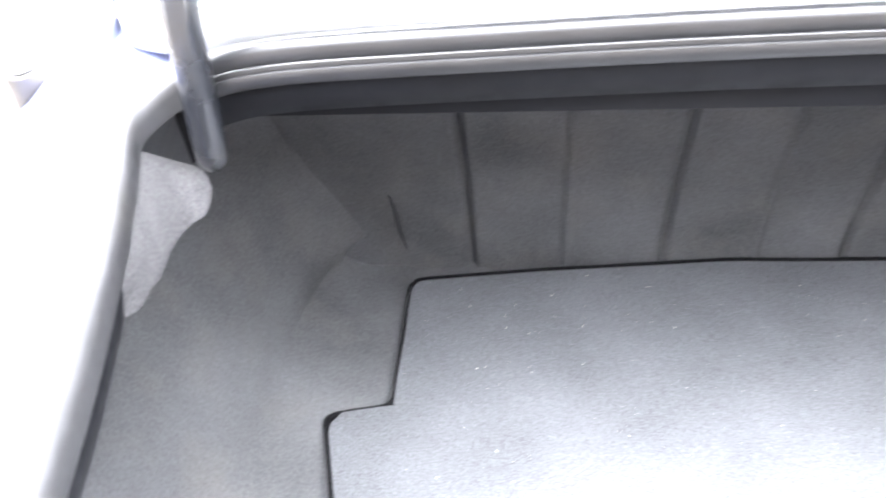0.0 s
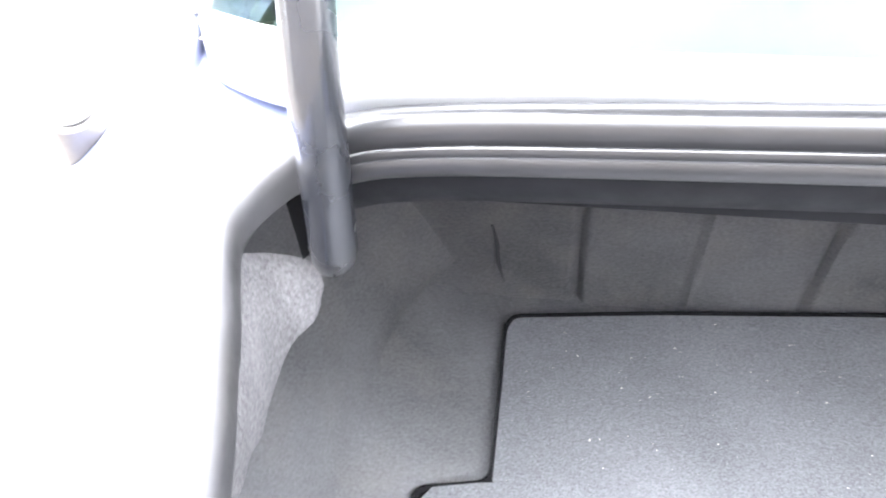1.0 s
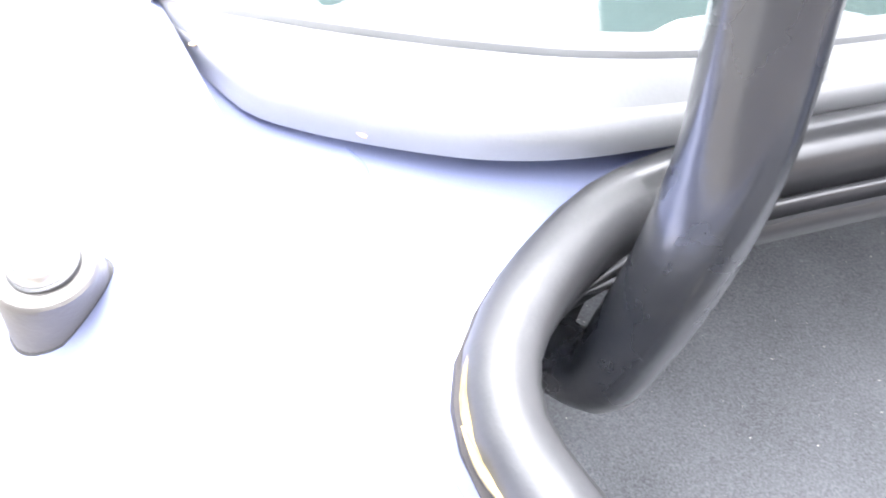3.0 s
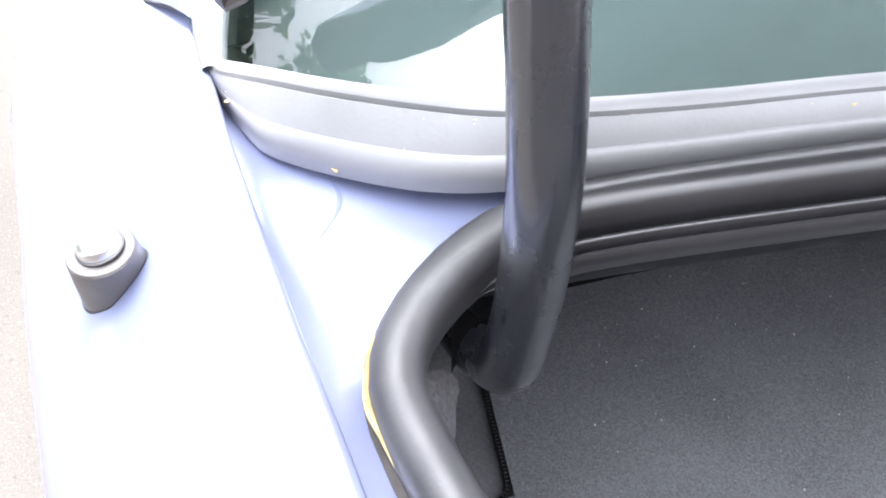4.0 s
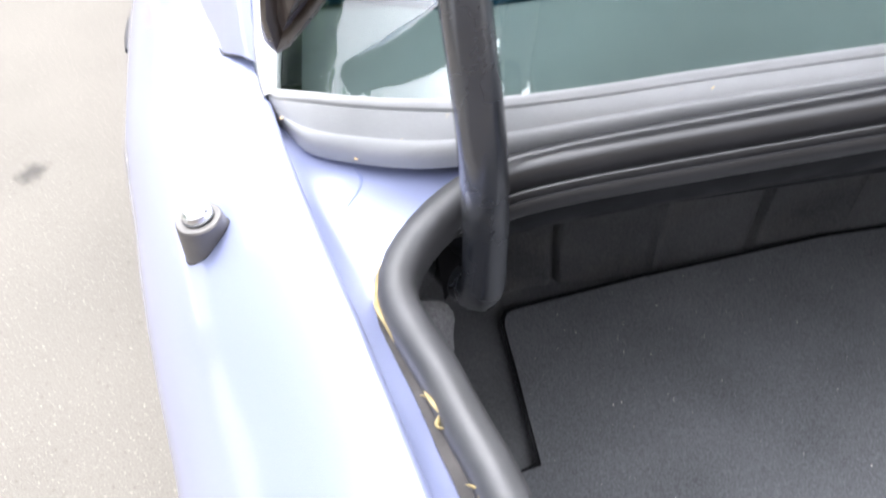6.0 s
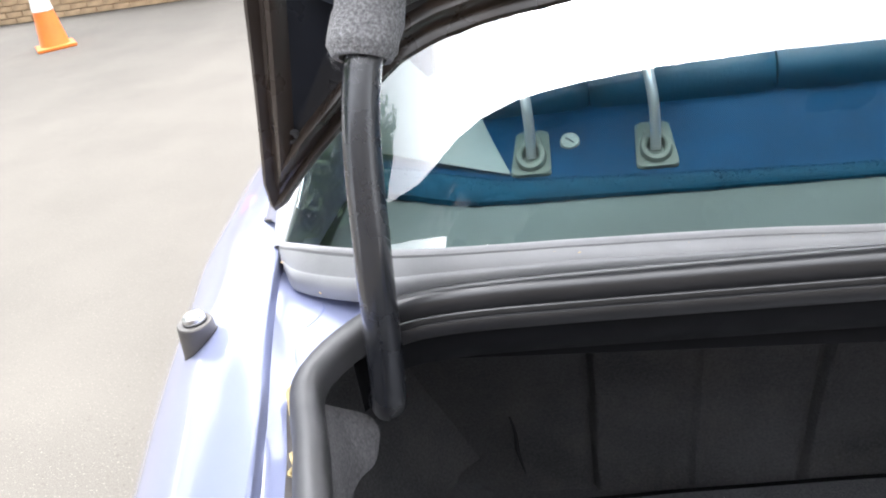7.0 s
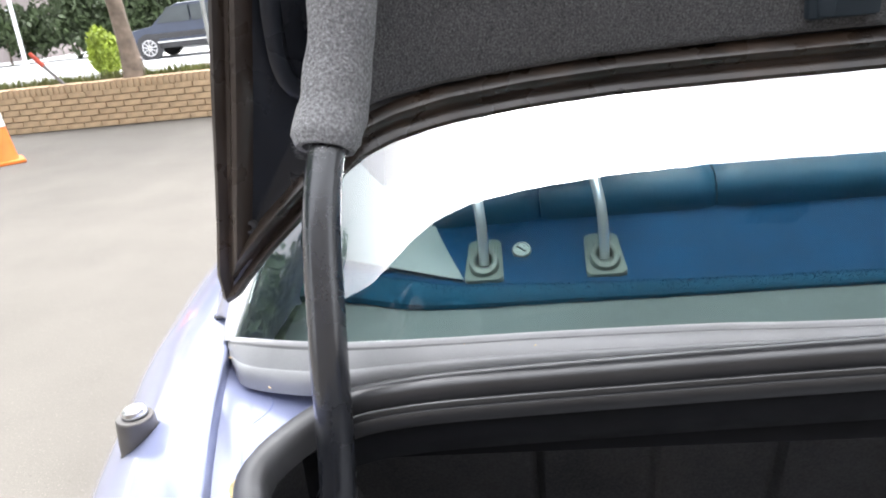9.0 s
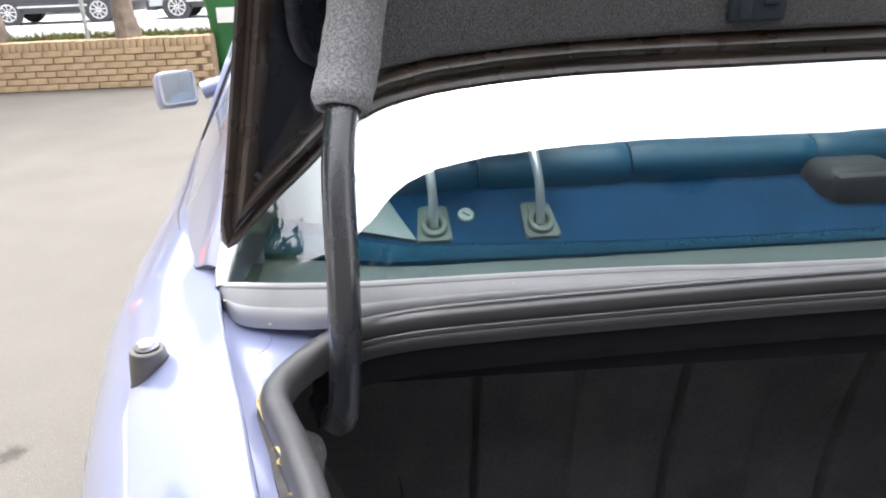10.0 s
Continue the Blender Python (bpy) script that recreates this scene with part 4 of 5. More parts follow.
# pressed rib round the recess of the inner panel
for flip in (False, True):
    rib = [Vector((1.2 - q.x if flip else q.x, -0.0005, q.z)) for q in spline([(0.112, 0, 1.46), (0.104, 0, 1.34), (0.0985, 0, 1.25), (0.0955, 0, 1.20), (0.0960, 0, 1.178), (0.100, 0, 1.165), (0.108, 0, 1.158), (0.125, 0, 1.156)], 40)]
    carpart("pressed_rib", lid_mesh(tube(rib, [0.0062] * 40, 12)), LIDFRAME, parent=lid)
# rubber stops in the lid's corners
for flip in (False, True):
    fl = (lambda p: Vector((1.2 - p[0], p[1], p[2]))) if flip else (lambda p: Vector(p))
    bolt = lathe([(0.0058, -0.004), (0.0058, 0.001), (0.0050, 0.0026), (0.0028, 0.003), (0.0022, -0.0005), (0.001, -0.0005)], 20, Matrix.Translation(fl((0.050, 0.003, 1.065))) @ Matrix.Rotation(radians(90), 4, "X"))
    carpart("rubber_stop", lid_mesh(bolt), RUBBER, parent=lid)
felt_low = [(0.10, 1.124), (0.135, 1.140), (0.16, 1.146), (0.20, 1.151), (0.30, 1.157), (0.45, 1.160), (0.60, 1.160)]
felt_top = [(0.12, 1.46), (0.19, 1.58), (0.24, 1.62), (0.30, 1.64), (0.60, 1.645)]
cols = []
for i in range(121):
    x = 0.128 + 0.944 * i / 120
    xl = min(x, 1.2 - x)
    z0, z1 = curve1(felt_low, xl) + 0.0008 * noise.noise((x * 90, 0, 5)), curve1(felt_top, xl)
    col = [on_lid(x, 0.008, z0), on_lid(x, -0.003, z0), on_lid(x, -0.006, z0 + 0.0025)]
    col += [on_lid(x, -0.007 + 0.0012 * noise.noise((x * 12, z0 + (z1 - z0) * k / 12 * 9, 7)), z0 + 0.005 + (z1 - z0 - 0.01) * k / 12) for k in range(13)]
    cols.append(col + [on_lid(x, 0.008, z1)])
carpart("felt_lining", grid_mesh(cols), LIDFELT, "dark grey felt lining of the boot lid", lid)
lat = joined(box(0.487, -0.010, 1.187, 0.050, 0.012, 0.036, 0.003), box(0.474, -0.016, 1.181, 0.012, 0.008, 0.022, 0.003), box(0.497, -0.016, 1.189, 0.016, 0.008, 0.012, 0.002))
carpart("lining_clip", lid_mesh(lat), DARKIN, "black recessed clip", lid)

# ---- aerial on the wing ----
def wing_z(x, y):
    """Height of the wing's skin at a place."""
    sec = sorted((dx, dz) for dx, dz in SECTION[3:] if dz > -0.12)
    return curve1(CREASE_Z, y) + curve1(sec, x - curve1(CREASE, y))


def aerial_ring(u, grow=1.0, lift=0.0):
    row = []
    for j in range(36):
        a = 2 * math.pi * j / 36
        ca, sa = math.cos(a), math.sin(a)
        e = u ** 1.15
        rx, ry = 0.0168 * (1 - e) * grow + 0.0138 * e, 0.0134 * (1 - e) * grow + 0.0138 * e
        x = -0.0430 * (1 - e) - 0.0416 * e + ca * rx
        y = -0.0965 * (1 - e) - 0.0982 * e + sa * ry * (1 - 0.45 * (1 - e) * max(0, ca))
        row.append((x, y, (wing_z(x, y) - 0.0015 + lift) * (1 - u) + 0.9440 * u))
    return row


rows = [aerial_ring(k / 10) for k in range(11)]
top = [Vector(p) for p in rows[-1]]
mid = sum(top, Vector()) / len(top)
rows += [[mid + (p - mid) * 0.95 + Vector((0, 0, 0.0010)) for p in top], [mid + (p - mid) * 0.80 + Vector((0, 0, 0.0012)) for p in top]]
abm = grid_mesh(rows, True)
abm.verts.ensure_lookup_table()
abm.faces.new(abm.verts[-36:])
aerial = carpart("aerial_base", abm, ANTBASE, "grey brown plastic aerial base on the wing")
carpart("base_gasket", grid_mesh([aerial_ring(0, 1.04, -0.001), aerial_ring(0, 1.04, 0.0020), aerial_ring(0, 0.98, 0.0024)], True), CLADDING, "thin black gasket", aerial)
mcap = Matrix.Translation((-0.0414, -0.0978, 0.9462)) @ Matrix.Rotation(radians(-4), 4, "Y")
cap = lathe([(0.0086, -0.002), (0.0089, 0.0010), (0.0086, 0.0036), (0.0075, 0.0052), (0.0055, 0.0061), (0.0032, 0.0065), (0.0010, 0.0066)], 32, mcap)
carpart("aerial_cap", cap, CAPMETAL, "polished round aerial cap", aerial)
carpart("gasket", lathe([(0.0094, -0.002), (0.0097, 0.0004), (0.0088, 0.0010)], 30, mcap), RUBBER, parent=aerial)

# ---- cabin seen through the rear window ----
def shelf_z(y):
    """Height of the parcel shelf, which climbs towards the seat."""
    return 0.898 + 0.25 * (y - 0.13)


PILE_LINE = [(0.02, 0.212), (0.05, 0.208), (0.085, 0.199), (0.12, 0.187), (0.155, 0.179), (0.19, 0.176), (0.25, 0.175), (0.36, 0.171), (0.47, 0.169), (0.60, 0.168)]
PILE_R = [(0.0, 0.030), (0.10, 0.029), (0.15, 0.026), (0.20, 0.021), (0.30, 0.018), (0.45, 0.014), (0.60, 0.012)]


def pile_y(x):
    return curve1(PILE_LINE, min(x, 1.2 - x))


def squashed(bm, line, f):
    """Flattens a tube towards the heights of its line."""
    for v in bm.verts:
        c = min(line, key=lambda q: abs(q.x - v.co.x))
        v.co.z = c.z + (v.co.z - c.z) * f
    return bm


board, shelf, fluff = [], [], []
for i in range(61):
    g = g_line[1 + (len(g_line) - 3) * i // 60]
    pr = curve1(PILE_R, min(g.x, 1.2 - g.x))
    y1 = pile_y(g.x) - pr
    foot = Vector((g.x, g.y + 0.030, 0.893 + 0.04 * max(0, g.y + 0.09)))
    row = [Vector((g.x, g.y + 0.012, g.z - 0.006)), Vector((g.x, g.y + 0.014, 0.915)), Vector((g.x, g.y + 0.020, 0.899)), foot]
    y3 = y1 + 0.5 * pr
    row += [foot.lerp(Vector((g.x, y3, shelf_z(y3) - 0.002)), k / 6) + Vector((0, 0, 0.0015 * noise.noise((i * 0.3, k, 0)))) for k in range(1, 7)]
    board.append(row)
    y2 = y1 + pr
    shelf.append([Vector((g.x, y2 + (0.36 - y2) * k / 9, shelf_z(y2 + (0.36 - y2) * k / 9) + 0.0015 * noise.noise((g.x * 14, k * 0.8, 3)))) for k in range(10)])
    fluff.append(Vector((g.x, y1 + pr, shelf_z(y1 + pr) - 0.002)))
carpart("shelf_board", grid_mesh(board), SHELFGREY, "grey teal board below the rear window")
carpart("parcel_shelf", grid_mesh(shelf), VELOUR, "deep blue velour parcel shelf")
roll_r = [curve1(PILE_R, min(q.x, 1.2 - q.x)) * (1 + 0.10 * noise.noise((k * 0.5, 3, 1))) for k, q in enumerate(fluff)]
roll = carpart("velour_roll", squashed(tube(fluff, roll_r, 14), fluff, 0.42), PILEBLUE, "fluffy blue edge of the parcel shelf")
rnd = random.Random(15)
bm = bmesh.new()
for k in range(14000):
    f = rnd.uniform(20.0, 59.9)
    i = int(f)
    c = fluff[i].lerp(fluff[i + 1], f - i)
    ang = rnd.uniform(-0.4, 3.5)
    rad = Vector((rnd.uniform(-0.3, 0.3), -math.cos(ang), math.sin(ang) * 0.7)).normalized()
    q = c + Vector((0, rad.y * roll_r[i], rad.z * roll_r[i] * 0.56))
    d = (rad + Vector((rnd.uniform(-0.7, 0.7), rnd.uniform(-0.5, 0.5), rnd.uniform(-0.5, 0.5)))).normalized() * rnd.uniform(0.0012, 0.0034)
    w = d.cross(Vector((rnd.uniform(-1, 1), rnd.uniform(-1, 1), 1))).normalized() * 0.0004
    bm.faces.new([bm.verts.new(q + w), bm.verts.new(q - w), bm.verts.new(q + d)])
tagged(carpart("pile", bm, PILEBLUE, parent=roll, smooth=False), kind="stuff")

# rear seat backs: rolled leather tops with a seam along the crest
for x0, x1 in ((0.07, 0.268), (0.270, 0.4725), (0.4745, 0.725), (0.727, 0.930), (0.932, 1.13)):
    rows = []
    for i in range(25):
        u = i / 24
        x = x0 + (x1 - x0) * u
        pinch = 1 - 0.16 * max(0, abs(2 * u - 1) - 0.86) / 0.14
        row = []
        for k in range(15):
            ang = math.pi * (1.08 - 1.2 * k / 14)
            r = 0.040 * pinch * (1 + 0.02 * noise.noise((x * 9, k * 0.4, 2)))
            row.append(Vector((x, 0.352 + r * math.cos(ang), 0.958 + 0.9 * r * math.sin(ang) + (-0.0015 if k == 6 else 0))))
        row = [Vector((x, 0.325, 0.86))] + row + [Vector((x, 0.42, 0.5))]
        rows.append(row)
    bm = grid_mesh(rows)
    bm.verts.ensure_lookup_table()
    k = len(rows[0])
    bm.faces.new(bm.verts[:k])
    bm.faces.new(bm.verts[-k:][::-1])
    carpart("rear_seat_back", bm, LEATHER, "petrol blue leather rear seat back")
for flip in (False, True):
    fl = (lambda p: Vector((1.2 - p[0], p[1], p[2]))) if flip else (lambda p: Vector(p))
    edge = spline([(0.1815, 0.201, 0), (0.170, 0.232, 0), (0.158, 0.266, 0), (0.148, 0.296, 0), (0.138, 0.330, 0)], 14)
    rows = []
    for k, e in enumerate(edge):
        v = k / 13
        row = [fl((e.x + 0.001, e.y, shelf_z(e.y) - 0.004)), fl((e.x, e.y, shelf_z(e.y) + 0.004))]
        for u in [j / 12 for j in range(13)]:
            y = e.y + (0.055 * (1 - v) + 0.035 * v) * u
            row.append(fl((e.x - 0.003 - 0.155 * u, y, shelf_z(y) + 0.004 + (0.004 + 0.165 * v) * u ** 1.4)))
        rows.append(row)
    carpart("pillar_trim", grid_mesh(rows), GREYTRIM, "pale grey pillar trim")
TILT = math.atan(0.25)
for gx, gy in ((0.2035, 0.2365), (0.3335, 0.2335), (0.8665, 0.2335), (0.9965, 0.2365)):
    m = Matrix.Translation((gx, gy, shelf_z(gy))) @ Matrix.Rotation(TILT, 4, "X")
    g = prism(rounded([(-0.0215, -0.040), (0.0215, -0.040), (0.0180, 0.040), (-0.0180, 0.040)], 0.007, 5), -0.004, 0.0040, "z")
    bmesh.ops.bevel(g, geom=[e for e in g.edges if all(v.co.z > 0.003 for v in e.verts)], offset=0.0014, segments=2, affect="EDGES")
    cup = lathe([(0.0165, 0.002), (0.0162, 0.010), (0.0150, 0.0135), (0.0120, 0.0140), (0.0100, 0.0125), (0.0085, 0.004), (0.002, 0.0035)], 30)
    cup.transform(Matrix.Translation((0, -0.012, 0)) @ Matrix.Rotation(radians(14), 4, "X") @ Matrix.Diagonal((1, 1.3, 1, 1)))
    g = joined(g, cup, box(0, 0.020, 0.0045, 0.020, 0.016, 0.002, 0.0006, 1))
    g.transform(m)
    gd = carpart("headrest_guide", g, GUIDE, "olive grey plastic headrest guide")
    foot = m @ Vector((0, -0.011, 0.004))
    rod = spline([foot, foot + Vector((0.0005, 0.004, 0.030)), foot + Vector((-0.001, 0.012, 0.058)), foot + Vector((-0.005, 0.028, 0.084)), foot + Vector((-0.009, 0.052, 0.108))], 30)
    carpart("headrest_rod", tube(rod, [0.0056] * 30, 14), RODCHROME, "bent chrome headrest rod", gd)
for x0 in (0.262, 0.938):
    rows = []
    for i in range(13):
        u = i / 12 * 2 - 1
        r = (1 - abs(u) ** 4) ** 0.5 * 0.12 + 0.0015
        rows.append([Vector((x0 + u * 0.125, 0.335 + 0.045 * math.copysign(abs(math.cos(t)) ** 0.6, math.cos(t)) * min(1, r / 0.06), 1.11 + 0.55 * r * math.copysign(abs(math.sin(t)) ** 0.7, math.sin(t)))) for t in [2 * math.pi * k / 24 for k in range(24)]])
    carpart("headrest", grid_mesh(rows, True), LEATHER, "petrol blue leather headrest")
for kx in (0.245, 0.955):
    mk = Matrix.Translation((kx, 0.252, shelf_z(0.252))) @ Matrix.Rotation(radians(34), 4, "X")
    kb = carpart("lock_knob", lathe([(0.0108, -0.004), (0.0108, 0.004), (0.0100, 0.0058), (0.0086, 0.0062), (0.0078, 0.0054), (0.001, 0.0054)], 28, mk), KNOBGREY, "round seat lock with a key slot")
    slot = box(0, 0, 0.0056, 0.0115, 0.0017, 0.001)
    slot.transform(mk @ Matrix.Rotation(radians(-38), 4, "Z"))
    carpart("key_slot", slot, DARKIN, parent=kb)
hb = joined(box(0.755, 0.285, 0.93, 0.11, 0.085, 0.075, 0.022, 4), box(0.755, 0.25, 0.935, 0.09, 0.03, 0.05, 0.008, 2))
carpart("brake_lamp_housing", hb, CLADDING, "black plastic high brake lamp housing")
for fx in (0.22, 0.88):
    fs = joined(box(fx, 1.28, 0.78, 0.46, 0.14, 0.68, 0.05, 3), box(fx, 1.29, 1.15, 0.30, 0.12, 0.16, 0.04, 3), box(fx, 1.55, 0.42, 0.46, 0.45, 0.15, 0.05, 3))
    carpart("front_seat", fs, SEATBLUE, "mid blue cloth front seat")
carpart("cabin_floor", box(0.55, 1.1, 0.36, 1.1, 1.5, 0.04), DARKIN)
carpart("dashboard", box(0.45, 1.95, 0.80, 1.2, 0.3, 0.2, 0.05, 3), DARKIN)

# ---- straw caught in the seal, and specks ----
def beside_seal(y, off, h):
    """A place in the groove between the seal's roll and its strip."""
    q = min(seal_half[20:120], key=lambda v: abs(v.y - y) + (1 if v.y > -0.13 else 0))
    return (q.x - 0.0122 + off, y, q.z - 0.0045 + h)


STRAWS = [[(-0.140, 0.0005, 0.001), (-0.150, 0.0, 0.0015), (-0.161, 0.0, 0.001), (-0.174, 0.0, 0.0005), (-0.188, -0.0005, 0.001)],
          [(-0.164, -0.001, 0.001), (-0.176, -0.0015, 0.0025), (-0.186, -0.001, 0.001), (-0.197, -0.0015, 0.0)],
          [(-0.231, -0.002, 0.001), (-0.236, 0.001, 0.004), (-0.243, 0.0015, 0.003), (-0.249, -0.002, 0.002), (-0.252, 0.003, 0.002)],
          [(-0.229, 0.0, 0.001), (-0.239, 0.001, 0.0055), (-0.247, 0.002, 0.003)],
          [(-0.279, -0.001, 0.001), (-0.283, 0.0, 0.003), (-0.287, -0.001, 0.001)]]
for i, s in enumerate(STRAWS):
    pts = spline([beside_seal(*q) for q in s], 14)
    wide = (0.0028, 0.0022, 0.0024, 0.0019, 0.0014)[i]
    st = part("dry_straw", tube(pts, [0.0004 + wide * math.sin(math.pi * (k + 0.3) / 13.6) for k in range(14)], 8, 0.5), STRAW)
    tagged(st, "dry yellow straw blade caught in the black boot seal", "straw", "straws in the seal")
seed = bmesh.new()
bmesh.ops.create_icosphere(seed, subdivisions=2, radius=0.0017, matrix=Matrix.Translation(beside_seal(-0.283, 0.001, 0.001)) @ Matrix.Diagonal((0.9, 1.2, 0.7, 1)))
tagged(part("seed", seed, LABELWHITE), "small white seed lying beside the boot seal", "seed")
rnd = random.Random(3)
bm = bmesh.new()
spots = [(0.281, 0.004), (0.330, 0.103), (0.586, 0.167), (0.321, -0.13), (0.266, 0.037), (0.40, 0.05), (0.52, 0.12), (0.45, -0.06), (0.36, 0.18), (0.30, -0.09)]
for k in range(560):
    x, y = spots[k] if k < len(spots) else (rnd.uniform(0.17, 0.95), rnd.uniform(-0.5, 0.24))
    s = rnd.uniform(0.0009, 0.0014) if k < len(spots) else rnd.uniform(0.0002, 0.0005) if k % 6 else rnd.uniform(0.0005, 0.0010)
    c = Vector((x, y, mat_z(x, y) + s * 0.4))
    bmesh.ops.create_icosphere(bm, subdivisions=1, radius=s, matrix=Matrix.Translation(c) @ Matrix.Rotation(rnd.uniform(0, 3), 4, "Z") @ Matrix.Diagonal((1, rnd.uniform(0.4, 1), 0.5, 1)))
tagged(part("dust_specks", bm, DUST), "pale dust specks scattered on the boot mat", "dust", kind="stuff")
bm = bmesh.new()
for x, y, z, s in ((0.333, -0.090, 0.9820, 0.0013), (0.255, -0.096, 0.9835, 0.0015), (0.169, -0.091, 0.9825, 0.0014), (0.063, -0.042, 0.9640, 0.0016), (0.006, -0.0215, 0.9505, 0.0014), (0.366, -0.097, 0.980, 0.0012),
                   (0.052, -0.067, 0.9460, 0.0016), (0.310, -0.1125, 0.933, 0.0007), (0.273, -0.1125, 0.927, 0.0007)):
    bmesh.ops.create_icosphere(bm, subdivisions=1, radius=s, matrix=Matrix.Translation((x, y, z)) @ Matrix.Rotation(x * 40, 4, "Z") @ Matrix.Diagonal((1.7, 0.8, 0.5, 1)))
for k in range(70):
    i, j = rnd.randint(92, 178), rnd.uniform(0.12, 0.88)
    g, lo = g_line[i], l_line[i]
    p = g.lerp(lo, j) + Vector((0, -0.0012, 0.004))
    bmesh.ops.create_icosphere(bm, subdivisions=1, radius=rnd.uniform(0.0002, 0.00045), matrix=Matrix.Translation(p) @ Matrix.Diagonal((rnd.uniform(1, 3), 1, 0.6, 1)))
tagged(part("trim_specks", bm, SPECK), "yellowish dried specks on the window rubber", "dust", kind="stuff")

# ---- yard: cone, planter wall, trees, street ----
cone = thing("traffic_cone", "orange plastic traffic cone with a white band on the asphalt", "traffic cone", (-4.94, 6.65, 0))
cbase = box(0, 0, 0.018, 0.37, 0.37, 0.036, 0.012, 2)
cbase.transform(Matrix.Rotation(radians(38), 4, "Z"))
part("base", cbase, ORANGE, cone)
part("body", lathe([(0.145, 0.03), (0.137, 0.05), (0.092, 0.40), (0.090, 0.41), (0.065, 0.60), (0.031, 0.81), (0.026, 0.816)], 32), ORANGE, cone)
part("band", lathe([(0.1005, 0.37), (0.0695, 0.60), (0.0685, 0.601), (0.0995, 0.369)], 32), WHITEBAND, cone, "white reflective band")

WALL_Y, WALL_X0, WALL_X1 = 8.75, -9.4, -2.02
planter = part("brick_wall", box((WALL_X0 + WALL_X1) / 2, WALL_Y + 0.12, 0.27, WALL_X1 - WALL_X0, 0.2, 0.54), MORTAR, smooth=False)
tagged(planter, "low sandy brown brick retaining wall with a soldier course", "wall", kind="structure")
rows = [[Vector((WALL_X0 + (WALL_X1 - WALL_X0) * i / 30, WALL_Y + 0.2 + 1.5 * j / 8, (0.53 + 0.05 * noise.noise((i * 0.5, j * 0.5, 0))) * (1 if j < 6 else (8 - j) / 2.5) + 0.01)) for i in range(31)] for j in range(9)]
tagged(part("planting_bed", grid_mesh(rows), SOIL), "dry soil bed behind the brick wall", "soil", kind="structure")
rnd = random.Random(11)
bm = bmesh.new()
for k in range(5200):
    x, y = rnd.uniform(WALL_X0, WALL_X1), WALL_Y + 0.16 + abs(rnd.gauss(0, 0.35))
    h = rnd.uniform(0.04, 0.16)
    a = rnd.uniform(0, 6.28)
    d = Vector((math.cos(a), math.sin(a), 0))
    p = Vector((x, y, 0.53))
    bm.faces.new([bm.verts.new(p + d * 0.008), bm.verts.new(p - d * 0.008), bm.verts.new(p + Vector((rnd.uniform(-0.05, 0.05), rnd.uniform(-0.05, 0.05), h)))])
tagged(part("grass", bm, GRASS, smooth=False), "rough strip of dry green grass along the wall top", "grass", kind="stuff")
road = bmesh.new()
bmesh.ops.create_grid(road, x_segments=2, y_segments=2, size=1, matrix=Matrix.Translation((-8, 26, 0.006)) @ Matrix.Diagonal((60, 13, 1, 1)))
tagged(part("road", road, ROAD, smooth=False), "pale sunlit street beyond the planter", "road", kind="structure")


def leaves(bm, centre, radius, count, size, seed, flat=1.0):
    r = random.Random(seed)
    for k in range(count):
        v = Vector((r.gauss(0, 1), r.gauss(0, 1), r.gauss(0, 1))).normalized() * radius * (0.35 + 0.65 * r.random() ** 0.5)
        v *= 0.8 + 0.5 * noise.noise(v * 1.7 + Vector(centre))
        p = Vector(centre) + Vector((v.x, v.y, v.z * flat))
        m = Matrix.Translation(p) @ Euler((r.uniform(0, 6), r.uniform(0, 6), r.uniform(0, 6))).to_matrix().to_4x4()
        s = size * r.uniform(0.6, 1.3)
        bm.faces.new([bm.verts.new(m @ Vector(q)) for q in ((-s, 0, 0), (0, -s * 0.45, 0.1 * s), (s, 0, 0), (0, s * 0.45, 0.1 * s))])


def tree(at, lean, height, r0, crown_r, seed, leaf, label):
    t = thing("tree", label, "tree", at)
    r = random.Random(seed)
    pts = [Vector((lean[0] * u + 0.04 * math.sin(5 * u + seed), lean[1] * u, height * u)) for u in [k / 15 for k in range(16)]]
    bm = tube(pts, [r0 * (1.35 if k == 0 else 1.1 if k == 1 else 1 - 0.5 * k / 15) for k in range(16)], 14, 1, wobble=0.25)
    for k in range(7):
        a, z = r.uniform(0, 6.28), height * r.uniform(0.6, 1.0)
        b = Vector((lean[0] * z / height, lean[1] * z / height, z))
        limb = spline([b, b + Vector((math.cos(a) * 0.5, math.sin(a) * 0.5, 0.5)), b + Vector((math.cos(a) * 1.1, math.sin(a) * 1.1, 1.3))], 8)
        bm = joined(bm, tube(limb, [r0 * 0.4 * (1 - 0.8 * q / 7) for q in range(8)], 8))
    part("trunk", bm, BARK, t)
    cb = bmesh.new()
    for k in range(16):
        c = Vector((lean[0] + r.gauss(0, crown_r * 0.5), lean[1] + r.gauss(0, crown_r * 0.5), height + r.uniform(0.0, crown_r * 1.4)))
        leaves(cb, c, crown_r * r.uniform(0.35, 0.6), 420, 0.09, seed * 50 + k)
    part("crown", cb, leaf, t, smooth=False)
    return t


tree((-4.58, 8.95, 0.5), (-0.14, 0.1), 2.9, 0.115, 1.5, 1, LEAF, "slanting grey brown street tree in the planter")
tree((-3.05, 8.95, 0.5), (-0.05, 0.05), 3.1, 0.12, 1.5, 2, LEAF, "upright grey brown street tree in the planter")

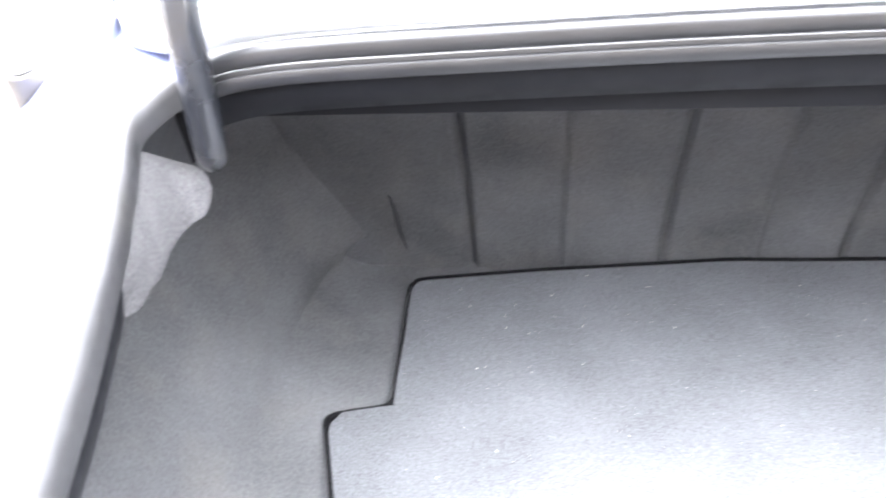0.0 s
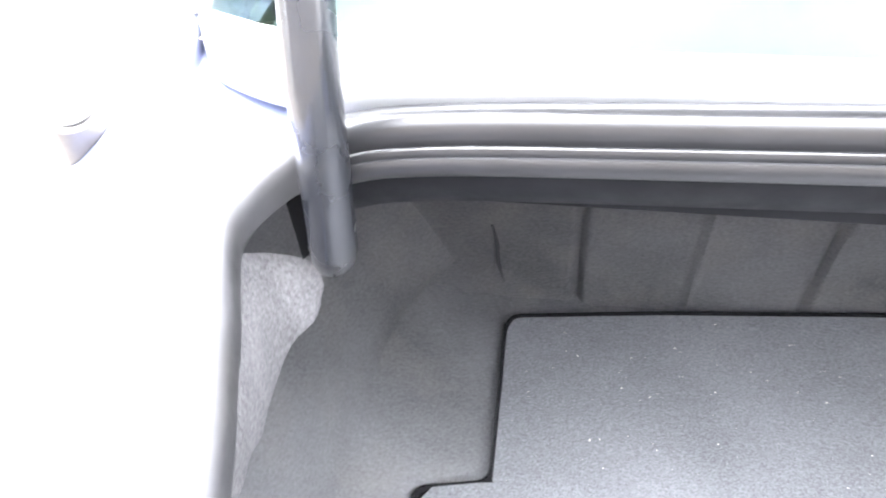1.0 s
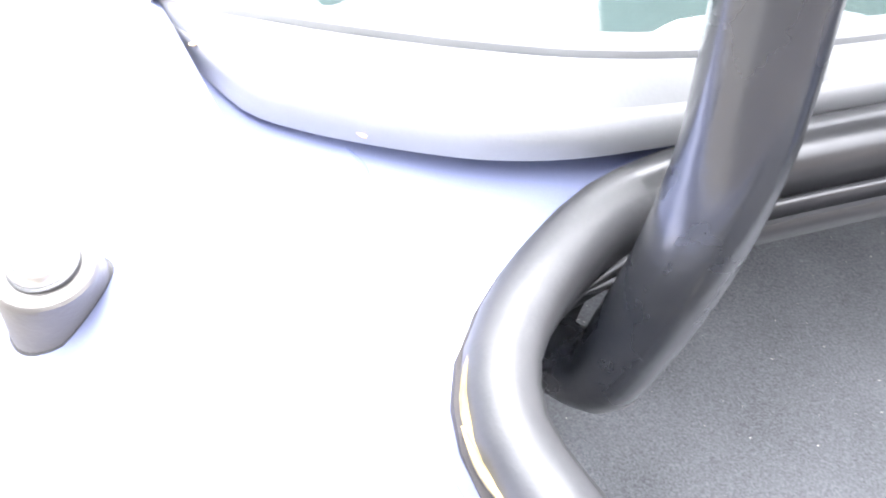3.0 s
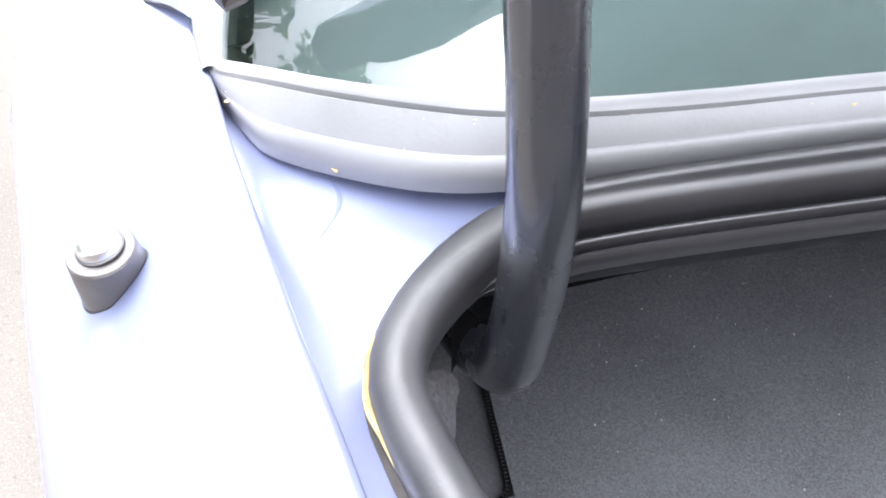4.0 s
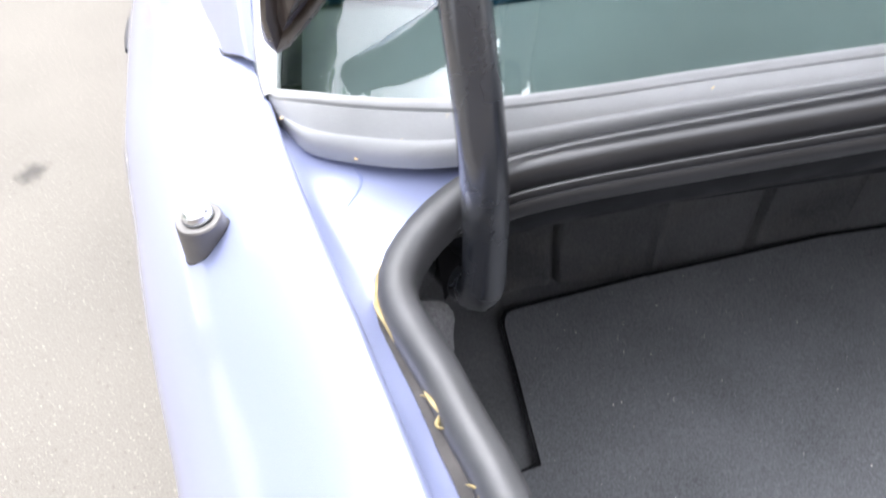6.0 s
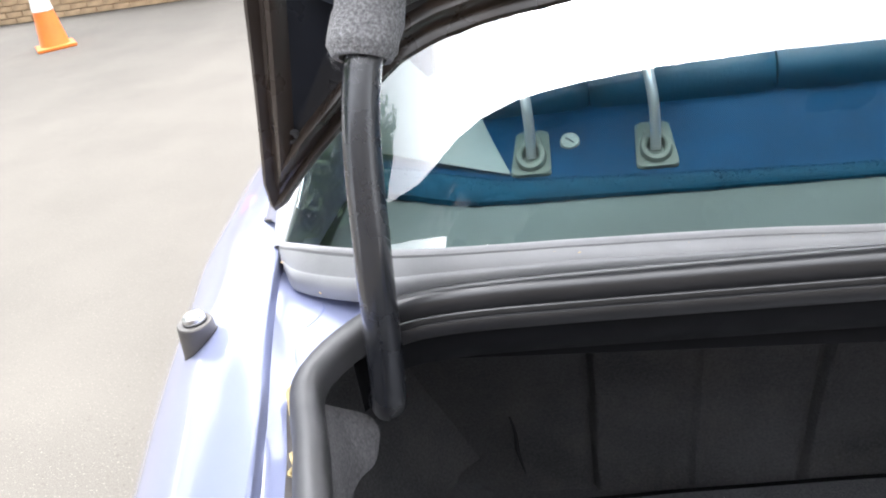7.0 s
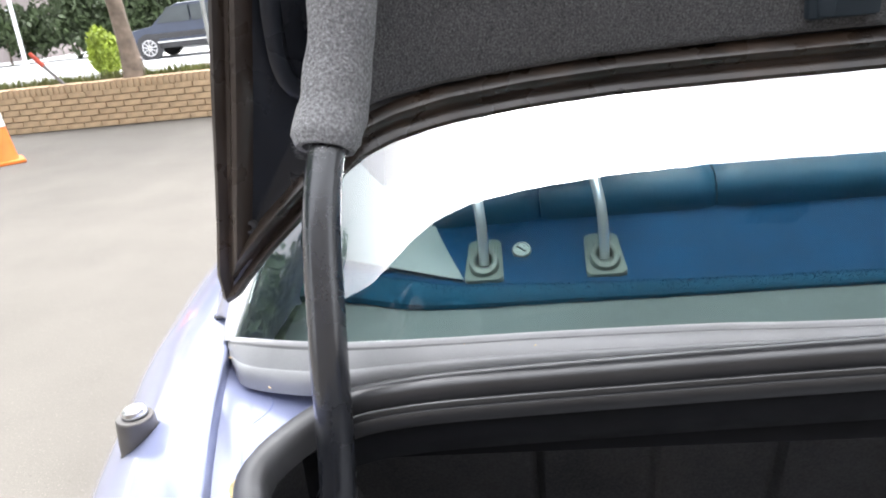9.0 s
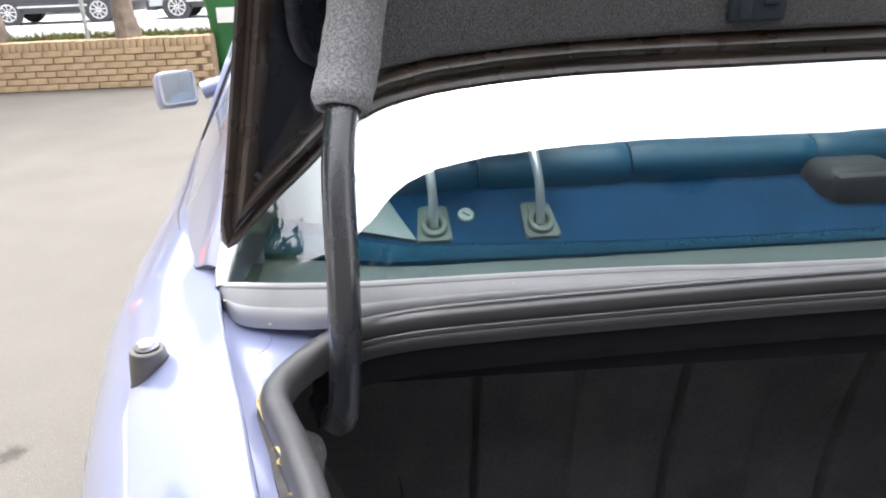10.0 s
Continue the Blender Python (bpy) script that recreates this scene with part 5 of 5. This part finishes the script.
post_ob = thing("sign_post", "thin galvanised post in the planting bed", "post", (-3.45, 8.85, 0.5))
part("pole", lathe([(0.024, 0), (0.024, 2.6), (0.018, 2.62)], 14), GALV, post_ob)
stake = thing("leaning_stake", "leaning weathered stake with a red painted tip", "stake", (-5.38, 8.85, 0.5))
part("shaft", tube([Vector((0, 0, 0)), Vector((-0.26, 0, 0.30))], [0.022, 0.022], 8), GREYWOOD, stake)
part("tip", tube([Vector((-0.26, 0, 0.30)), Vector((-0.40, 0, 0.47))], [0.03, 0.026], 8), REDWOOD, stake)


def bush(name, at, r, count, size, seed, mat, label, flat=1.0, lobes=5):
    t = thing(name, label, "shrub", at)
    q = random.Random(seed)
    bm = bmesh.new()
    for k in range(lobes):
        leaves(bm, Vector((q.gauss(0, r * 0.35), q.gauss(0, r * 0.3), r * flat * q.uniform(0.6, 1.0))), r * q.uniform(0.5, 0.8), count // lobes, size, seed * 9 + k, flat)
    part("foliage", bm, mat, t, smooth=False)
    st = tube([Vector((0, 0, 0)), Vector((0.02, 0, r * 0.8))], [0.05, 0.03], 8)
    part("stem", st, BARK, t)
    return t


bush("lime_shrub", (-8.95, 16.5, 0.0), 0.50, 4200, 0.05, 21, LIME, "lime yellow clipped conifer by the street", 1.5, 6)
for i, (x, y, r) in enumerate(((-17.5, 30.5, 1.9), (-14.6, 31, 2.1), (-12.2, 31.5, 2.0), (-20.5, 30.5, 1.8), (-9.5, 32, 2.2), (-6.5, 32, 2.0), (-3.5, 32.5, 2.1))):
    bush("hedge", (x, y, 0.0), r, 3600, 0.16, 40 + i, HEDGE, "dark green garden hedge across the street", 1.0, 7)

house = thing("far_house", "mauve grey rendered house across the street", "house", (-26, 37, 0))
part("wall", box(0, 0, 1.6, 9, 5, 3.2), WALLFAR, house, smooth=False)
part("roof", prism([(-4.9, 3.2), (4.9, 3.2), (0, 5.4)], -2.8, 2.8), GREYWOOD, house, smooth=False)
for x in (-2.6, 0.2, 2.8):
    w = part("window", box(x, -2.52, 1.7, 1.1, 0.08, 1.2), WHITEPAINT, house, smooth=False)
    part("pane", box(x, -2.57, 1.7, 0.95, 0.03, 1.05), CARGLASS, w, smooth=False)
lampost = thing("street_post", "white street post by the kerb", "post", (-14.4, 22.0, 0))
part("pole", lathe([(0.09, 0), (0.09, 0.4), (0.06, 0.42), (0.055, 4.0)], 14), WHITEPAINT, lampost)


def street_car(at, paint, label, low, length=4.3):
    c = thing("parked_car", label, "car", at, "cars parked in the street")
    pl = lambda name, bm, mat, label="", parent=None, **kw: part(name, bm, mat, parent or c, label, **kw)
    L = length
    side = [(-L / 2, 0.42), (-L / 2 + 0.02, 0.72), (-L / 2 + 0.15, 0.9), (-L / 2 + 1.0, 1.02), (-L / 2 + 1.55, 1.5), (-L / 2 + 1.9, 1.62), (L / 2 - 0.9, 1.64), (L / 2 - 0.35, 1.45), (L / 2 - 0.08, 1.05), (L / 2, 0.8), (L / 2 - 0.02, 0.42)]
    w = 0.88
    rows = []
    for s in (-1, -0.97, -0.85, 0, 0.85, 0.97, 1):
        row = []
        for x, z in side:
            taper = 1 - 0.16 * max(0, (z - 1.0) / 0.64)
            row.append(Vector((x * (1 - 0.03 * abs(s) ** 6), s * w * taper, z - 0.03 * abs(s) ** 8)))
        rows.append(row)
    bm = grid_mesh(rows, True)
    bm.verts.ensure_lookup_table()
    k = len(side)
    bm.faces.new(bm.verts[:k][::-1])
    bm.faces.new(bm.verts[-k:])
    pl("body", bm, paint)
    pl("sill", joined(box(0, -w + 0.01, 0.42, L - 2.4, 0.06, 0.22, 0.02), box(-L / 2 + 0.1, 0, 0.42, 0.3, 1.7, 0.3, 0.05), box(L / 2 - 0.1, 0, 0.42, 0.3, 1.7, 0.3, 0.05)), low)
    pl("door_strip", box(0, -w - 0.005, 0.68, L - 2.0, 0.04, 0.16, 0.015), low)
    pl("sill_strip", box(0, -w - 0.03, 0.50, L - 2.3, 0.02, 0.05, 0.008), ALLOY)
    for x0, x1, x2, x3 in ((-0.95, -0.5, 0.15, 0.15), (0.22, 0.22, 1.05, 1.25)):
        pl("window", prism([(x0, 1.06), (x3, 1.06), (x2, 1.52), (x1, 1.52)], -w - 0.004, -w * 0.86), CARGLASS, smooth=False)
    pl("indicator", box(-L / 2 + 0.12, -w * 0.86, 0.80, 0.22, 0.14, 0.12, 0.03), AMBER)
    for x in (-L / 2 + 0.85, L / 2 - 0.85):
        arch = lathe([(0.30, -0.05), (0.42, -0.05), (0.42, 0.05), (0.30, 0.05)], 26, Matrix.Translation((x, -w + 0.03, 0.36)) @ Matrix.Rotation(radians(90), 4, "X"))
        pl("wheel_arch", arch, low)
        for s in (-1, 1):
            m = Matrix.Translation((x, s * (w - 0.1), 0.35)) @ Matrix.Rotation(radians(90 * (1 if s < 0 else -1)), 4, "X")
            wh = pl("wheel", lathe([(0.2, -0.1), (0.33, -0.1), (0.35, -0.07), (0.35, 0.07), (0.33, 0.11), (0.25, 0.115)], 26, m), TYRE)
            rim = lathe([(0.25, 0.0), (0.25, 0.125), (0.22, 0.12), (0.2, 0.06), (0.06, 0.07), (0.02, 0.08)], 26, m)
            for q in range(9):
                sp = box(0, 0.13, 0.10, 0.042, 0.22, 0.05, 0.01, 1)
                sp.transform(m @ Matrix.Rotation(2 * math.pi * q / 9, 4, "Z"))
                rim = joined(rim, sp)
            pl("rim", rim, ALLOY, parent=wh)
    return c


street_car((-9.87, 24.4, 0.0), NAVYPAINT, "dark navy hatchback with silver sill strips parked in the street", CLADDING)
street_car((-4.98, 24.3, 0.0), SILVER, "silver hatchback with dark lower cladding parked in the street", CLADDING)

bin_ob = thing("wheelie_bin", "dark green plastic wheelie bin with a white label", "bin", (-1.83, 9.3, 0))
rows = []
for z, sx, sy in ((0.04, 0.22, 0.24), (0.06, 0.23, 0.25), (0.9, 0.28, 0.33), (0.95, 0.30, 0.35), (0.98, 0.30, 0.35)):
    rows.append([Vector((sx * math.copysign(abs(math.cos(a)) ** 0.3, math.cos(a)), sy * math.copysign(abs(math.sin(a)) ** 0.3, math.sin(a)), z)) for a in [2 * math.pi * (k + 0.5) / 32 for k in range(32)]])
bm = grid_mesh(rows, True)
bm.verts.ensure_lookup_table()
bm.faces.new(bm.verts[:32][::-1])
part("body", bm, BINGREEN, bin_ob)
part("lid", box(0, 0, 1.01, 0.63, 0.74, 0.06, 0.025, 3), BINGREEN, bin_ob)
part("label", box(0.02, -0.345, 0.76, 0.30, 0.012, 0.17), LABELWHITE, bin_ob, "plain white label", smooth=False)
for x in (-0.2, 0.2):
    part("wheel", lathe([(0.03, -0.025), (0.1, -0.025), (0.1, 0.025), (0.03, 0.025)], 20, Matrix.Translation((x, 0.26, 0.1)) @ Matrix.Rotation(radians(90), 4, "Y")), TYRE, bin_ob)

# unseen wall added behind the car to block low light from the boot
back = box(0.5, -2.55, 1.4, 9.0, 0.25, 2.8)
tagged(part("wall_south", back, BACKWALL, smooth=False), "unseen dark brown wall added behind the car to block low light", "wall", kind="structure")

# tall tree beside the yard, mirrored in the window's corner
def tall_tree(at, height, crown_r, seed):
    t = thing("tall_tree", "tall broad green tree beside the yard", "tree", at)
    r = random.Random(seed)
    pts = [Vector((0.15 * math.sin(3 * u), 0.1 * u, height * 0.75 * u)) for u in [k / 15 for k in range(16)]]
    bm = tube(pts, [0.28 * (1.3 if k == 0 else 1 - 0.75 * k / 15) for k in range(16)], 14, 1, wobble=0.2)
    cb = bmesh.new()
    for k in range(64):
        a, z, q = r.uniform(0, 6.28), r.uniform(0.28, 0.95), r.uniform(0.2, 0.85)
        w = crown_r * q * math.sin(math.pi * min(1, z * 0.92)) ** 0.6
        c = Vector((math.cos(a) * w, math.sin(a) * w, height * z))
        b = Vector((0, 0, height * z * 0.7))
        bm = joined(bm, tube(spline([b, b.lerp(c, 0.5) + Vector((0, 0, 0.2)), c], 6), [0.07 * (1 - 0.14 * q2) for q2 in range(6)], 6))
        leaves(cb, c, crown_r * r.uniform(0.25, 0.42), 520, 0.14, seed * 70 + k)
    part("trunk", bm, BARK, t)
    part("crown", cb, TALLLEAF, t, smooth=False)


tall_tree((-8.8, 3.5, 0.0), 8.3, 2.8, 5)
tall_tree((-9.6, -0.6, 0.0), 9.2, 3.0, 6)

sb = bmesh.new()
bmesh.ops.create_grid(sb, x_segments=2, y_segments=2, size=0.11, matrix=Matrix.Translation((0, 0, 0.004)))
stain = part("oil_stain", sb, PATCH, smooth=False)
stain.location = (-0.955, 1.21, 0)
tagged(stain, "soft dark dried oil stain on the asphalt", "stain", kind="structure")

# bricks of the planter wall
rnd = random.Random(8)
brick_mesh = bpy.data.meshes.new("brick")
bm = box(0, 0, 0, 0.222, 0.06, 0.066, 0.006, 1)
bm.to_mesh(brick_mesh)
bm.free()
brick_mesh.materials.append(BRICK)
half_mesh = bpy.data.meshes.new("half_brick")
bm = box(0, 0, 0, 0.105, 0.06, 0.066, 0.006, 1)
bm.to_mesh(half_mesh)
bm.free()
half_mesh.materials.append(BRICK)
soldier_mesh = bpy.data.meshes.new("soldier_brick")
bm = box(0, 0, 0, 0.066, 0.23, 0.105, 0.006, 1)
bm.to_mesh(soldier_mesh)
bm.free()
soldier_mesh.materials.append(BRICK)
for row in range(6):
    x = WALL_X0 + 0.115 + (0.116 if row % 2 else 0)
    while x < WALL_X1 + 0.02:
        b = new("brick", brick_mesh if x < WALL_X1 - 0.1 else half_mesh)
        x = min(x, WALL_X1 - 0.045)
        b.parent = planter
        b.matrix_basis = pose(x, WALL_Y + rnd.uniform(-0.004, 0.004), 0.04 + 0.076 * row, rnd.uniform(-1, 1), rnd.uniform(-0.5, 0.5), rnd.uniform(-0.8, 0.8))
        x += 0.232
x = WALL_X0 + 0.04
while x < WALL_X1 - 0.03:
    b = new("soldier_brick", soldier_mesh)
    b.parent = planter
    b.matrix_basis = pose(x, WALL_Y + 0.085 + rnd.uniform(-0.004, 0.004), 0.505 + rnd.uniform(-0.003, 0.003), rnd.uniform(-1, 1), rnd.uniform(-1, 1), rnd.uniform(-1, 1))
    x += 0.076
